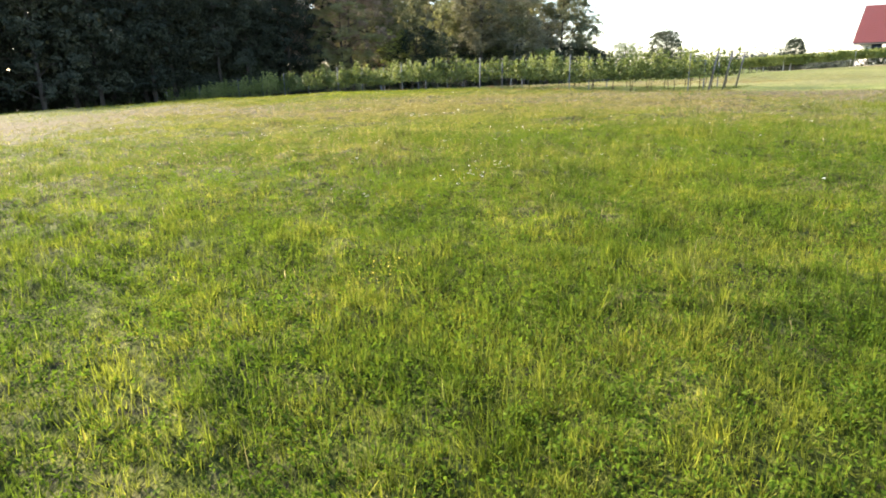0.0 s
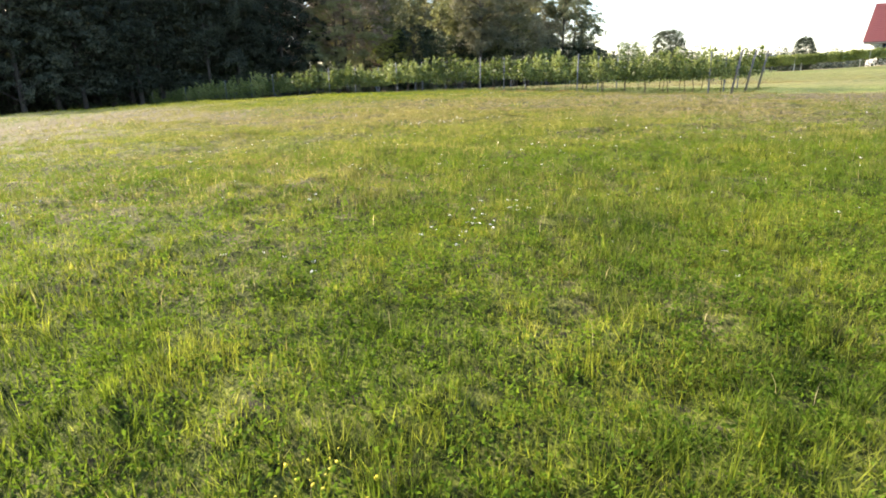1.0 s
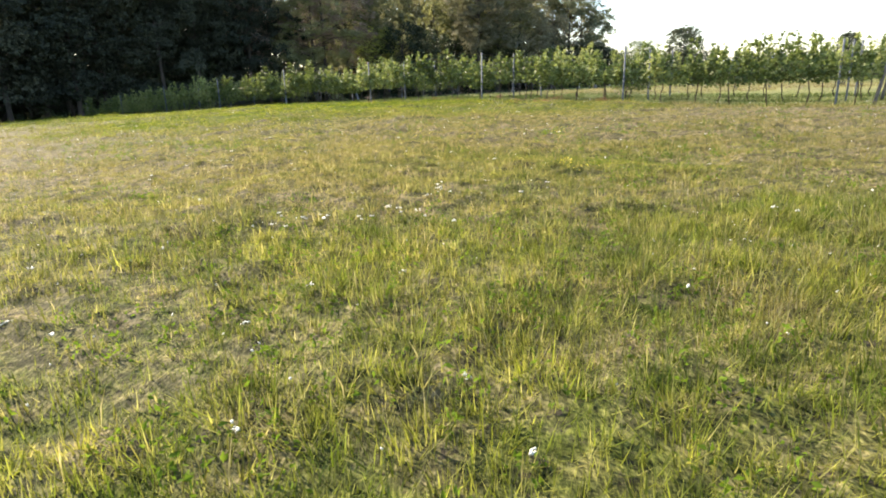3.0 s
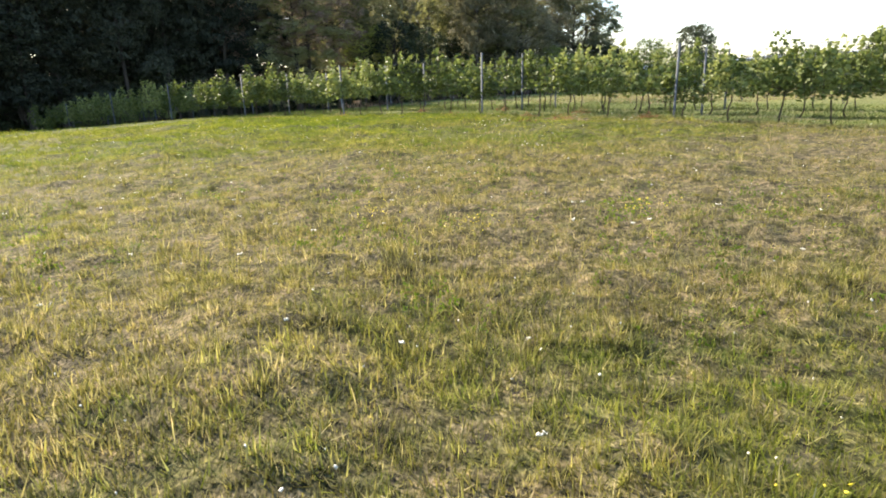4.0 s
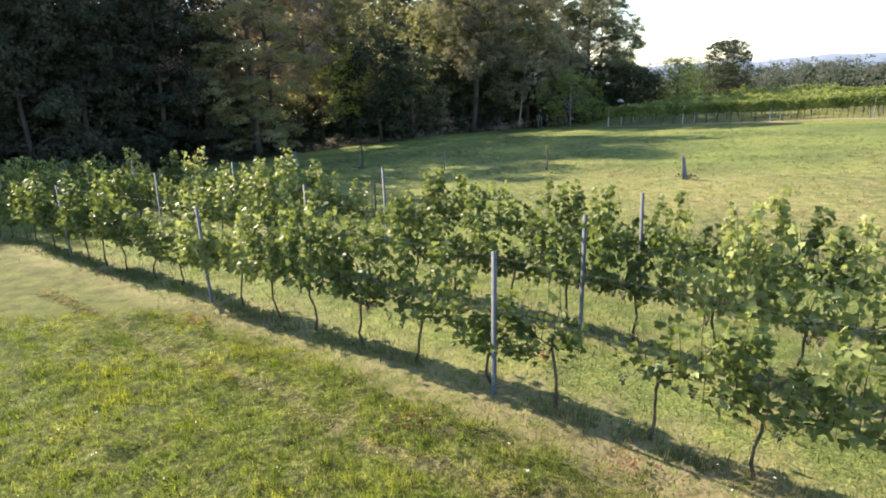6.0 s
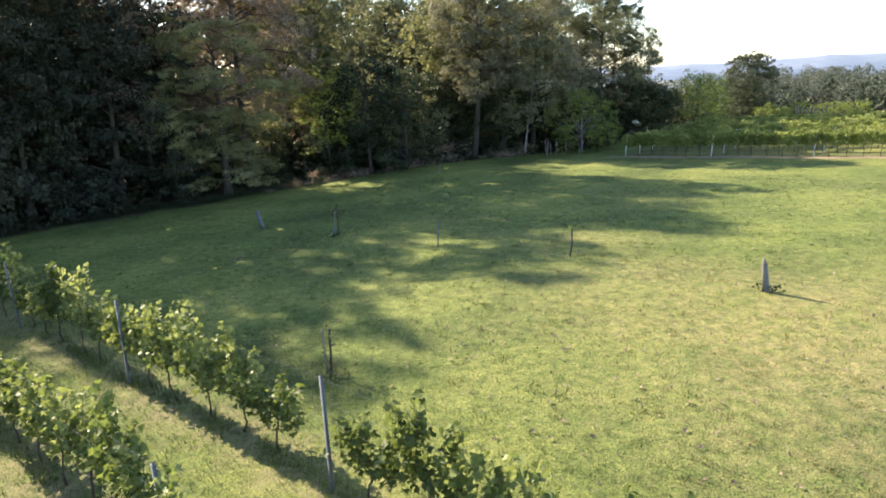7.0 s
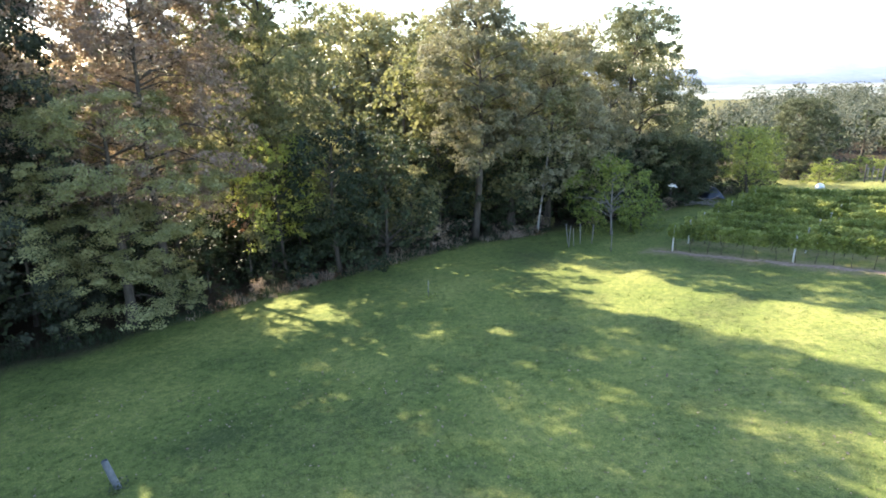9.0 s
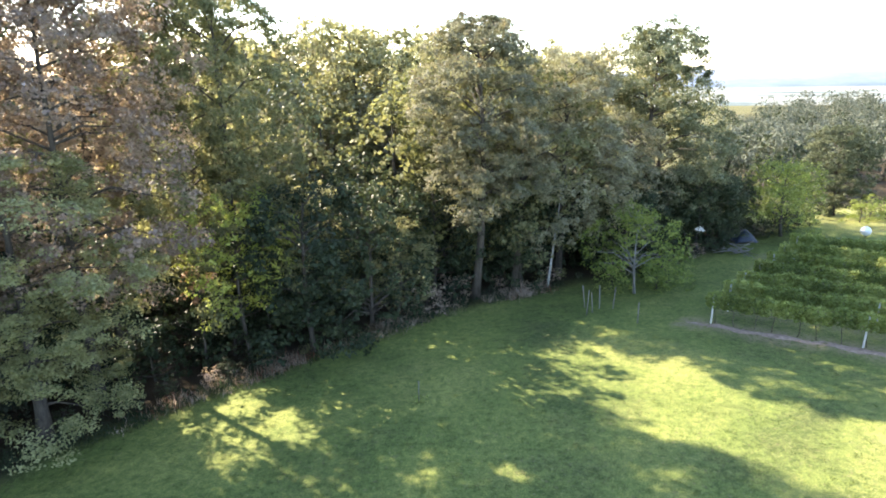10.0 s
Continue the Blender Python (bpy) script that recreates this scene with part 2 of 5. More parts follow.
M_PALE_BARK = bark_material("pale_bark", (0.16, 0.15, 0.14), (0.5, 0.48, 0.45))
M_VINE_WOOD = bark_material("vine_wood", (0.04, 0.032, 0.024), (0.13, 0.10, 0.075), 20.0)
M_STEEL = plain_material("galvanised_steel", (0.07, 0.08, 0.092), (0.125, 0.14, 0.155), 12.0, 0.75, 0.0, 0.1)
M_WOOD = plain_material("weathered_wood", (0.11, 0.10, 0.09), (0.24, 0.22, 0.20), 14.0, 0.85)
M_CONCRETE = plain_material("pale_concrete", (0.48, 0.46, 0.42), (0.66, 0.64, 0.60), 10.0, 0.9)
M_GRAPE = plain_material("grape_skin", (0.012, 0.010, 0.03), (0.05, 0.035, 0.07), 30.0, 0.4, 0.0, 0.0)
M_TUBE = plain_material("grey_plastic_guard", (0.09, 0.10, 0.115), (0.17, 0.18, 0.19), 9.0, 0.7)
M_RENDER = plain_material("white_wall_render", (0.70, 0.69, 0.66), (0.80, 0.79, 0.77), 2.0, 0.9)
M_TILE = plain_material("red_clay_tile", (0.19, 0.048, 0.052), (0.28, 0.082, 0.082), 1.5, 0.75)
M_FRAME = plain_material("dark_frame", (0.03, 0.03, 0.035), (0.07, 0.065, 0.06), 9.0, 0.6)
M_GLASS = plain_material("window_pane", (0.03, 0.04, 0.05), (0.06, 0.07, 0.08), 1.0, 0.08, 0.0, 0.0)
M_EARTH = plain_material("bare_earth", (0.17, 0.12, 0.085), (0.36, 0.265, 0.2), 5.0, 0.95, 0.0, 0.6)
M_GREY_BARK = bark_material("grey_bark", (0.10, 0.095, 0.09), (0.30, 0.28, 0.27))
M_TARP = plain_material("blue_tarpaulin", (0.012, 0.018, 0.032), (0.028, 0.042, 0.068), 3.0, 0.5)
M_WHITE = plain_material("white_paint", (0.72, 0.73, 0.74), (0.82, 0.82, 0.82), 4.0, 0.5)
M_YELLOW = plain_material("yellow_petal", (0.62, 0.5, 0.02), (0.8, 0.68, 0.05), 20.0, 0.6, 0.0, 0.0)
M_PETAL = plain_material("white_petal", (0.6, 0.58, 0.47), (0.8, 0.78, 0.68), 20.0, 0.6, 0.0, 0.0)
# distance haze is mixed into these greyed leaf colours
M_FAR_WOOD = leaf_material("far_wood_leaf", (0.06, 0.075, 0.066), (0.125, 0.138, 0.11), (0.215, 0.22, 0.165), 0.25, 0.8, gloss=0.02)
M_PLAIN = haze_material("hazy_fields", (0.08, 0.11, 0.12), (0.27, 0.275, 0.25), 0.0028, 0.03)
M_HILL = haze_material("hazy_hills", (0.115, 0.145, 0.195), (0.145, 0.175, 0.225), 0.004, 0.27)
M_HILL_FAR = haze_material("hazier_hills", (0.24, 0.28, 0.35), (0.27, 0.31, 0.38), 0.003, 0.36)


# ---- shaping helpers ----
def mesh_of(name, verts, tris, material, smooth=False):
    """A mesh from arrays of vertices and triangles."""
    me = bpy.data.meshes.new(name)
    verts, tris = np.asarray(verts, np.float32), np.asarray(tris, np.int32)
    me.vertices.add(len(verts))
    me.vertices.foreach_set("co", verts.ravel())
    me.loops.add(tris.size)
    me.loops.foreach_set("vertex_index", tris.ravel())
    me.polygons.add(len(tris))
    me.polygons.foreach_set("loop_start", np.arange(0, tris.size, 3, dtype=np.int32))
    if smooth:
        me.polygons.foreach_set("use_smooth", np.ones(len(tris), bool))
    me.update(calc_edges=True)
    if material:
        me.materials.append(material)
    return me


def part(name, data, parent, label="", place=None):
    """Links a mesh as one part under a thing or a part."""
    ob = new(name, data)
    ob.parent = parent
    if place is not None:
        ob.matrix_basis = place
    return tagged(ob, label)


def thing(name, place, label, category, group="", kind=""):
    ob = new(name)
    ob.empty_display_size = 0.2
    ob.matrix_basis = place
    return tagged(ob, label, category, group, kind)


def merge(*pieces):
    verts, tris, start = [], [], 0
    for v, t in pieces:
        verts.append(v)
        tris.append(np.asarray(t) + start)
        start += len(v)
    return np.concatenate(verts), np.concatenate(tris)


def tube(points, radii, sides=6, caps=True):
    """A round stem along points."""
    points = np.asarray(points, float)
    n = len(points)
    way = np.gradient(points, axis=0)
    way /= np.linalg.norm(way, axis=1, keepdims=True) + 1e-9
    ref = np.where(np.abs(way[:, 2:]) > 0.9, [[1.0, 0, 0]], [[0, 0, 1.0]])
    a = np.cross(way, ref)
    a /= np.linalg.norm(a, axis=1, keepdims=True) + 1e-9
    b = np.cross(way, a)
    ang = np.linspace(0, 2 * np.pi, sides, endpoint=False)
    ring = a[:, None] * np.cos(ang)[None, :, None] + b[:, None] * np.sin(ang)[None, :, None]
    verts = (points[:, None] + ring * np.asarray(radii, float)[:, None, None]).reshape(-1, 3)
    i, j = np.meshgrid(np.arange(n - 1), np.arange(sides), indexing="ij")
    p, q = (i * sides + j).ravel(), (i * sides + (j + 1) % sides).ravel()
    tris = np.concatenate([np.stack([p, q, q + sides], 1), np.stack([p, q + sides, p + sides], 1)])
    if caps:
        verts = np.concatenate([verts, points[:1], points[-1:]])
        k = np.arange(sides)
        low = np.stack([np.full(sides, n * sides), (k + 1) % sides, k], 1)
        top = np.stack([np.full(sides, n * sides + 1), (n - 1) * sides + k, (n - 1) * sides + (k + 1) % sides], 1)
        tris = np.concatenate([tris, low, top])
    return verts, tris


def block(sx, sy, sz, bevel=0.0, at=(0, 0, 0)):
    """A box standing on at, with bevelled edges."""
    bm = bmesh.new()
    bmesh.ops.create_cube(bm, size=1.0)
    bmesh.ops.scale(bm, vec=(sx, sy, sz), verts=bm.verts)
    if bevel:
        bmesh.ops.bevel(bm, geom=bm.edges[:], offset=bevel, segments=1, affect="EDGES")
    bmesh.ops.triangulate(bm, faces=bm.faces[:])
    bm.verts.index_update()
    v = np.array([x.co[:] for x in bm.verts]) + [at[0], at[1], at[2] + sz / 2]
    t = np.array([[w.index for w in f.verts] for f in bm.faces])
    bm.free()
    return v, t


def unit(v):
    return v / (np.linalg.norm(v, axis=-1, keepdims=True) + 1e-9)


def leaves(rng, centres, sizes, outward=None, fold=0.35, wide=0.62):
    """Folded leaves: each a pair of half blades joined at the midrib."""
    n = len(centres)
    normal = unit(rng.normal(size=(n, 3)) + (0.0 if outward is None else outward) + [0, 0, 0.35])
    along = unit(np.cross(normal, rng.normal(size=(n, 3))))
    side = np.cross(normal, along)
    s = np.asarray(sizes).reshape(-1, 1) * np.ones((n, 1))
    tip, foot = centres + along * s * 0.55, centres - along * s * 0.45
    lift = normal * s * fold * 0.5
    left, right = centres + side * s * wide * 0.5 + lift, centres - side * s * wide * 0.5 + lift
    verts = np.stack([foot, left, tip, right], 1).reshape(-1, 3)
    k = np.arange(n)[:, None] * 4
    tris = np.concatenate([k + [0, 2, 1], k + [0, 3, 2]])
    return verts, tris


def ease(a, b, x):
    t = np.clip((np.asarray(x, float) - a) / (b - a), 0, 1)
    return t * t * (3 - 2 * t)


# ---- the lie of the land ----
# rows of vines run along D; N points across them, away from the meadow
D, N = np.array([0.776, -0.631]), np.array([0.631, 0.776])
EDGE = [(-95.0, 22.0), (-60.0, 47.0), (-42.0, 61.0), (-19.0, 79.0), (-10.0, 85.5), (-3.0, 91.5), (6.0, 99.0), (14.0, 102.5), (24.0, 106.5), (34.0, 113.0), (50.0, 128.0)]
EX, EY = np.array(EDGE).T
KY = np.array([-60, 0, 5, 10, 24, 32, 42, 55, 65, 76, 88, 100, 115, 140, 200, 300, 450, 700, 1200, 5000], float)
KZ = np.array([-4, -0.75, -0.28, 0.12, -0.02, 0.13, 0.14, -0.12, -0.42, -0.75, -1.3, -1.95, -2.9, -5.2, -6.5, -5.0, -6.0, -40, -72, -78], float)


def height(x, y):
    """The ground's height at a place."""
    x, y = np.asarray(x, float), np.asarray(y, float)
    base = sum(np.interp(y + o, KY, KZ) for o in (-5, -2.5, 0, 2.5, 5)) / 5
    left, right = np.clip(2 - x, 0, 70), np.clip(x - 2, 0, 90)
    far = ease(45, 72, y)
    near_fade = 1 - ease(104, 142, y)
    tilt = -(0.012 + 0.045 * far) * left - 0.0007 * left**2 * (1 - 0.6 * far)
    tilt += (0.016 + 0.012 * far) * right + 0.0002 * right**2 * far
    tilt -= 0.02 * np.clip(x - 2, 0, 12) * ease(27, 33, y) * (1 - ease(42, 54, y))
    bumps = 0.05 * np.sin(x * 0.61 + 1.3 * np.sin(y * 0.23)) * np.sin(y * 0.47 + 0.8) + 0.025 * np.sin(x * 1.7 + y * 1.1) * np.sin(y * 1.9 - x * 0.6)
    # the garden behind the far vineyard rises again
    off, s = x * N[0] + y * N[1], x * D[0] + y * D[1]
    rise = 0.05 * np.clip(off - 86, 0, 30) * ease(14, 26, x) * (1 - ease(-30, -18, s)) * (1 - ease(119, 146, y))
    return base + tilt * near_fade + bumps * near_fade + rise


def patch(x, y, scale, seed):
    """Uneven patches between 0 and 1."""
    a = np.sin(x * scale + seed + 1.7 * np.sin(y * scale * 0.7 + seed)) + np.sin(y * scale * 1.13 - seed * 2 + 1.3 * np.sin(x * scale * 0.8))
    b = np.sin((x + y) * scale * 1.9 + seed * 3 + 1.1 * np.sin((x - y) * scale * 1.3)) * np.sin((x - 0.6 * y) * scale * 2.3 - seed)
    return np.clip(0.5 + 0.2 * a + 0.2 * b, 0, 1)


def dryness(x, y):
    """How dry the meadow stands: lush at the foot of the slope, strawy on the crest, fresher again by the vines."""
    # the bands waver away from the middle of the meadow
    waver = np.clip((np.abs(x - 1) - 2) / 8, 0, 1)
    shift = waver * (2.6 * np.sin(x * 0.23 + 0.8) + 1.5 * np.sin(x * 0.61 + y * 0.2)) + waver * 4 * (patch(x, y, 0.3, 7.0) - 0.5)
    whole, y = y, y + shift * (1 - ease(40, 50, y))
    v = y - 0.4 * x
    along = 0.13 + 0.47 * ease(5, 13, v) + 0.45 * ease(17, 23, y) - 0.42 * ease(28, 33, y) - 0.6 * ease(48, 62, v + 4)
    y = whole
    f = along + 0.26 * (patch(x, y, 0.55, 2.0) - 0.5) + 0.28 * (patch(x, y, 1.9, 4.0) - 0.5)
    f = f * (1 - ease(34, 40, x * N[0] + y * N[1]) * (1 - ease(-6, 1, x)))
    f = f - (0.06 + 0.2 * (1 - ease(-1, 3, x))) * ease(25, 28, x * N[0] + y * N[1]) * (1 - ease(30, 31.5, x * N[0] + y * N[1]))
    f = f - 0.5 * ease(29.0, 31.0, x * N[0] + y * N[1]) * (1 - ease(33, 34, x * N[0] + y * N[1])) * (1 - ease(1, 6, x))
    f = f * (1 - 0.85 * ease(32.9, 33.6, x * N[0] + y * N[1]) * (1 - ease(40, 44, x * N[0] + y * N[1])))
    # straw tone painted on the right lawn's sunlit patch, to warm it
    f = f + 0.08 * ease(8, 14, x) * ease(64, 74, y) * (1 - ease(90, 96, y))
    f = f - 0.22 * (1 - ease(-3, 0.5, x)) * ease(24, 28, y) * (1 - ease(30, 31, x * N[0] + y * N[1]))
    f = f - 0.4 * np.exp(-(((x - 2.2) / 2.6) ** 2 + ((y - 21.8) / 1.3) ** 2))
    off = x * N[0] + y * N[1]
    # a mown line before the vines, and worn ground on the near lawn
    f = f + 0.48 * np.exp(-(((off - 31.15 + 0.08 * np.sin(x * 1.9)) / 0.13) ** 2)) * ease(-6, -2, x)
    f = np.maximum(f, 0) + (0.08 + 0.62 * ease(2, 7, x)) * (0.25 + patch(x, y, 0.5, 3.0)) * ease(44, 48, off) * (1 - ease(51, 55, off)) * ease(-9, 2, x)
    for wx, wy, rx, ry, much in ((8.4, 63.9, 2.8, 0.9, 0.6), (2.9, 68.7, 1.2, 0.5, 0.5), (0.4, 64.8, 1.4, 0.8, 0.4), (4.4, 66.6, 1.2, 0.5, 0.35)):
        f = f + much * np.exp(-(((x - wx) / rx) ** 2 + ((y - wy + 0.25 * (x - wx)) / ry) ** 2))
    f = np.maximum(f, 0.6 * ease(36, 39, x) * ease(107, 110, y))
    return np.clip(f, 0, 1)


def z_at(x, y):
    return float(height(x, y))


def beyond_edge(x, y):
    """Metres past the wood's edge (negative: on the open side)."""
    return (np.asarray(y, float) - np.interp(x, EX, EY)) * 0.79


def place_of(s, off):
    """The place s along the rows and off across them."""
    return D[0] * s + N[0] * off, D[1] * s + N[1] * off


ROWS_NEAR = (33.06, 35.6, 38.15)
ROWS_FAR = tuple(84.6 + 2.45 * k for k in range(7))


def spread(low, a, b, high, step, count):
    """Fine steps from a to b, growing outward to low and high."""
    g = np.linspace(0, 1, count) ** 3
    return np.concatenate([a - (a - low) * g[:0:-1], np.arange(a, b, step), b + (high - b) * g])


def build_ground():
    xs, ys = spread(-4500, -62, 72, 4500, 0.7, 26), spread(-900, -14, 126, 4900, 0.7, 26)
    gx, gy = np.meshgrid(xs, ys)
    verts = np.stack([gx, gy, height(gx, gy)], -1).reshape(-1, 3)
    w = len(xs)
    i, j = np.meshgrid(np.arange(len(ys) - 1), np.arange(w - 1), indexing="ij")
    p = (i * w + j).ravel()
    tris = np.concatenate([np.stack([p, p + 1, p + w + 1], 1), np.stack([p, p + w + 1, p + w], 1)])
    me = mesh_of("ground", verts, tris, M_GROUND, True)
    x, y = verts[:, 0], verts[:, 1]
    off, s = x * N[0] + y * N[1], x * D[0] + y * D[1]
    wob = 0.25 * np.sin(x * 1.3) + 0.2 * np.sin(y * 2.1)
    lawn = ease(32.2, 33.2, off + wob) * (1 - ease(104, 112, y) * (1 - ease(32, 35, x) * (1 - ease(136, 146, y))))
    soil = np.zeros(len(x))
    for r in ROWS_NEAR:
        soil = np.maximum(soil, (1 - ease(0.3, 0.75, np.abs(off - r + 0.15 + wob * 0.4))) * (s < -9) * 0.7)
    soil = np.maximum(soil, (1 - ease(0.5, 1.1, np.abs(off - ROWS_NEAR[0] + 0.72 + 0.5 * wob))) * (s < -5) * (0.12 + 0.36 * ease(-1, 5, x)))
    soil = np.maximum(soil, (1 - ease(0.6, 1.1, np.abs(off - ROWS_FAR[0] + 0.5 + wob * 0.5))) * (s > -46) * 0.9)
    for r in ROWS_FAR:
        soil = np.maximum(soil, (1 - ease(0.35, 0.95, np.abs(off - r + wob * 0.4))) * (s > -45) * 0.6)
    # woodland floor, widened at left to paint the shade under overhanging boughs
    litter_shade = np.maximum(ease(-0.8, 1.6, beyond_edge(x, y) + wob + 1.6 * (1 - ease(-16, -7, x))) * (1 - ease(32, 35, x)), ease(136, 150, y) * (1 - ease(520, 700, y)) * ease(-20, 10, 185 + 900 * (x / np.maximum(y - 55, 1) - 0.46) - y))
    cols = np.stack([lawn, soil, litter_shade, np.ones(len(x))], 1).astype(np.float32)
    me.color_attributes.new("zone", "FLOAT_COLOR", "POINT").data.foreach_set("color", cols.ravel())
    me.attributes.new("dry", "FLOAT", "POINT").data.foreach_set("value", dryness(x, y).astype(np.float32))
    tagged(new("ground", me), "gently domed meadow and mown lawn falling to a valley", "ground", kind="structure")


build_ground()


def build_distance():
    """The valley floor and the hills behind it, haze painted into their colours."""
    v = [(-3800, 1300, -66), (4400, 1300, -66), (4400, 4700, -60), (-3800, 4700, -60)]
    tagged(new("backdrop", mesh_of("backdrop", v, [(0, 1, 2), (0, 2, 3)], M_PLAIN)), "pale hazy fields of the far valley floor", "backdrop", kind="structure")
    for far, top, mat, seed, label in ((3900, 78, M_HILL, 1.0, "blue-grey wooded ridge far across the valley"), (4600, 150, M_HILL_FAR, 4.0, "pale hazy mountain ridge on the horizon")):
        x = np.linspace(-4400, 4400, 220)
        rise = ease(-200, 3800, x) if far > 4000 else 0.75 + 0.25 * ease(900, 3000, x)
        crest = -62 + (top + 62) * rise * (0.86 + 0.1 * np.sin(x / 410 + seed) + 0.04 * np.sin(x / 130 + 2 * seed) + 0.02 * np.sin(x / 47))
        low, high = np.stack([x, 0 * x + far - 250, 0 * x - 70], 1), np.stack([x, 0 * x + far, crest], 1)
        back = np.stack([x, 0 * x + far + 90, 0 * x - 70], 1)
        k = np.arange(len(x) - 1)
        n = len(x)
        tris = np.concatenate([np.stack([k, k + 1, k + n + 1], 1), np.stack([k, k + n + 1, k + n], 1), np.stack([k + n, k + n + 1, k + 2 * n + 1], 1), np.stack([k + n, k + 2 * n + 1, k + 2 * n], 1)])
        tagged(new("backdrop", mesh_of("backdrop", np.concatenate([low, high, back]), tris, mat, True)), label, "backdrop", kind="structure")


build_distance()


# ---- trees ----
def crown_tree(seed, tall, wide, bare, clumps, per, leaf, lean=0.0, droop=0.25, trunk=0.22, top=0.55, lump=0.3):
    """Arrays for the wood and the leaves of a broadleaf tree standing at the origin."""
    rng = np.random.default_rng(seed)
    bend = rng.normal(size=2) * 0.25 * min(1.0, tall / 9)
    hs = np.linspace(0, 1, 9)
    stem = np.stack([lean * hs * tall * 0.25 + bend[0] * np.sin(hs * 3.0), bend[1] * np.sin(hs * 2.4), hs * tall * 0.93], 1)
    radii = trunk * (1 - hs * 0.88) + 0.02
    radii[0] *= 1.35
    wood = [tube(stem, radii, 8)]
    cent, sz, out = [], [], []
    phase = rng.uniform(0, 6.28, 4)
    for k in range(clumps):
        f = ((k * 0.7549 + seed * 0.37 + rng.uniform(-0.04, 0.04)) % 1.0) ** 0.85
        z = bare + (tall - bare) * f
        round_ = np.sqrt(max(0.03, 1 - ((f - (1 - top)) / (top * 1.06 if f > 1 - top else (1 - top) * 1.25)) ** 2))
        a = 2 * np.pi * k * 0.5698 + rng.uniform(-0.35, 0.35)
        lobes = 1 + 0.22 * np.sin(2 * a + phase[0]) + 0.16 * np.sin(3 * a + phase[1] + f * 5)
        r = wide * round_ * lobes * (rng.uniform(0.68, 0.98) if k % 4 else rng.uniform(0.1, 0.6))
        root = np.array([np.interp(max(0.12 * tall, z - r * 0.55) / (tall * 0.93), hs, stem[:, c]) for c in range(3)])
        axis = np.array([np.interp(min(z, tall * 0.93) / (tall * 0.93), hs, stem[:, c]) for c in range(2)])
        way = np.array([np.cos(a), np.sin(a), 0.0])
        end = np.array([axis[0], axis[1], z - droop * r * (1 - f)]) + way * r
        if k % 2 == 0:
            mid = (root + end) / 2 + [0, 0, 0.12 * r] + rng.normal(size=3) * 0.12
            wood.append(tube([root, mid, end], [0.02 + trunk * 0.28 * (1 - f * 0.6), 0.02 + trunk * 0.13, 0.012], 5, False))
        # each bough ends in a cushion of tufts, lit above and shaded below, with gaps between the cushions
        size = rng.uniform(0.6, 1.25) * wide * lump + 0.12
        m, n = int(per * rng.uniform(0.7, 1.3)), 11
        d = unit(rng.normal(size=(n, 3)) + way * 0.75 + [0, 0, 0.3])
        reach = size * rng.uniform(0.45, 1.05, (n, 1))
        tuft = end + d * reach * [1.15, 1.15, 0.72]
        puff = size * rng.uniform(0.22, 0.42, n)
        i = rng.integers(0, n, m)
        e = unit(rng.normal(size=(m, 3)) + d[i] * 0.55 + [0, 0, 0.3])
        cent.append(tuft[i] + e * (puff[i] * rng.uniform(0.25, 1.15, m) ** 0.7)[:, None] * [1.2, 1.2, 0.75])
        out.append(e * 1.2 + d[i] * 0.7 + [0, 0, 0.5])
        sz.append(leaf * rng.uniform(0.55, 1.2, m))
    cent, sz = np.concatenate(cent), np.concatenate(sz)
    return merge(*wood), leaves(rng, cent, sz, np.concatenate(out), 0.22, 0.78)


def tree_kind(name, leaf_material, bark, **shape):
    """Meshes of one kind of tree, shared by all that look alike."""
    wood, green = crown_tree(**shape)
    return mesh_of(name + "_wood", *wood, bark, True), mesh_of(name + "_leaves", *green, leaf_material)


def plant(name, kind, x, y, turn, size, label, group="", category="tree", leaf=None, sink=0.05, squash=1.0):
    root = thing(name, pose(x, y, z_at(x, y) - sink, 0, 0, turn) @ Matrix.Diagonal((size, size, size * squash, 1)), label, category, group)
    part("trunk", kind[0], root)
    crown = part("crown", kind[1], root)
    if leaf:
        crown.material_slots[0].link = "OBJECT"
        crown.material_slots[0].material = leaf
    return root


K_OAK = [tree_kind("oak", M_OAK, M_BARK, seed=s, tall=17.0, wide=w, bare=b, clumps=c, per=p, leaf=lf, trunk=0.27, top=0.5, lean=l, droop=dr, lump=lu) for s, w, b, l, dr, c, p, lf, lu in ((11, 4.5, 2.4, 0.0, 0.7, 70, 1150, 0.125, 0.29), (12, 5.0, 4.2, 0.0, 0.3, 96, 560, 0.185, 0.25), (13, 3.9, 6.6, 0.0, 0.35, 92, 620, 0.16, 0.27))]
K_BROAD = tree_kind("broad_oak", M_BROAD, M_BARK, seed=15, tall=17.0, wide=5.1, bare=3.0, clumps=100, per=560, leaf=0.2, trunk=0.27, top=0.52, droop=0.3, lump=0.27)
K_ALDER = tree_kind("alder", M_SHADED_LEAF, M_BARK, seed=14, tall=17.0, wide=4.9, bare=1.9, clumps=92, per=430, leaf=0.21, trunk=0.2, top=0.55, droop=0.5, lump=0.25)
K_ASH = [tree_kind("ash", M_ASH, M_BARK, seed=s, tall=17.5, wide=4.1, bare=3.2, clumps=88, per=500, leaf=0.17, trunk=0.2, top=0.5, lump=0.27) for s in (21, 22)]
K_THIN = [tree_kind("thin", M_BROWN, M_BARK, seed=s, tall=18.5, wide=3.9, bare=b, clumps=118, per=320, leaf=0.16, trunk=0.2, top=0.62, droop=0.75, lump=0.25) for s, b in ((31, 6.8), (32, 10.8))]
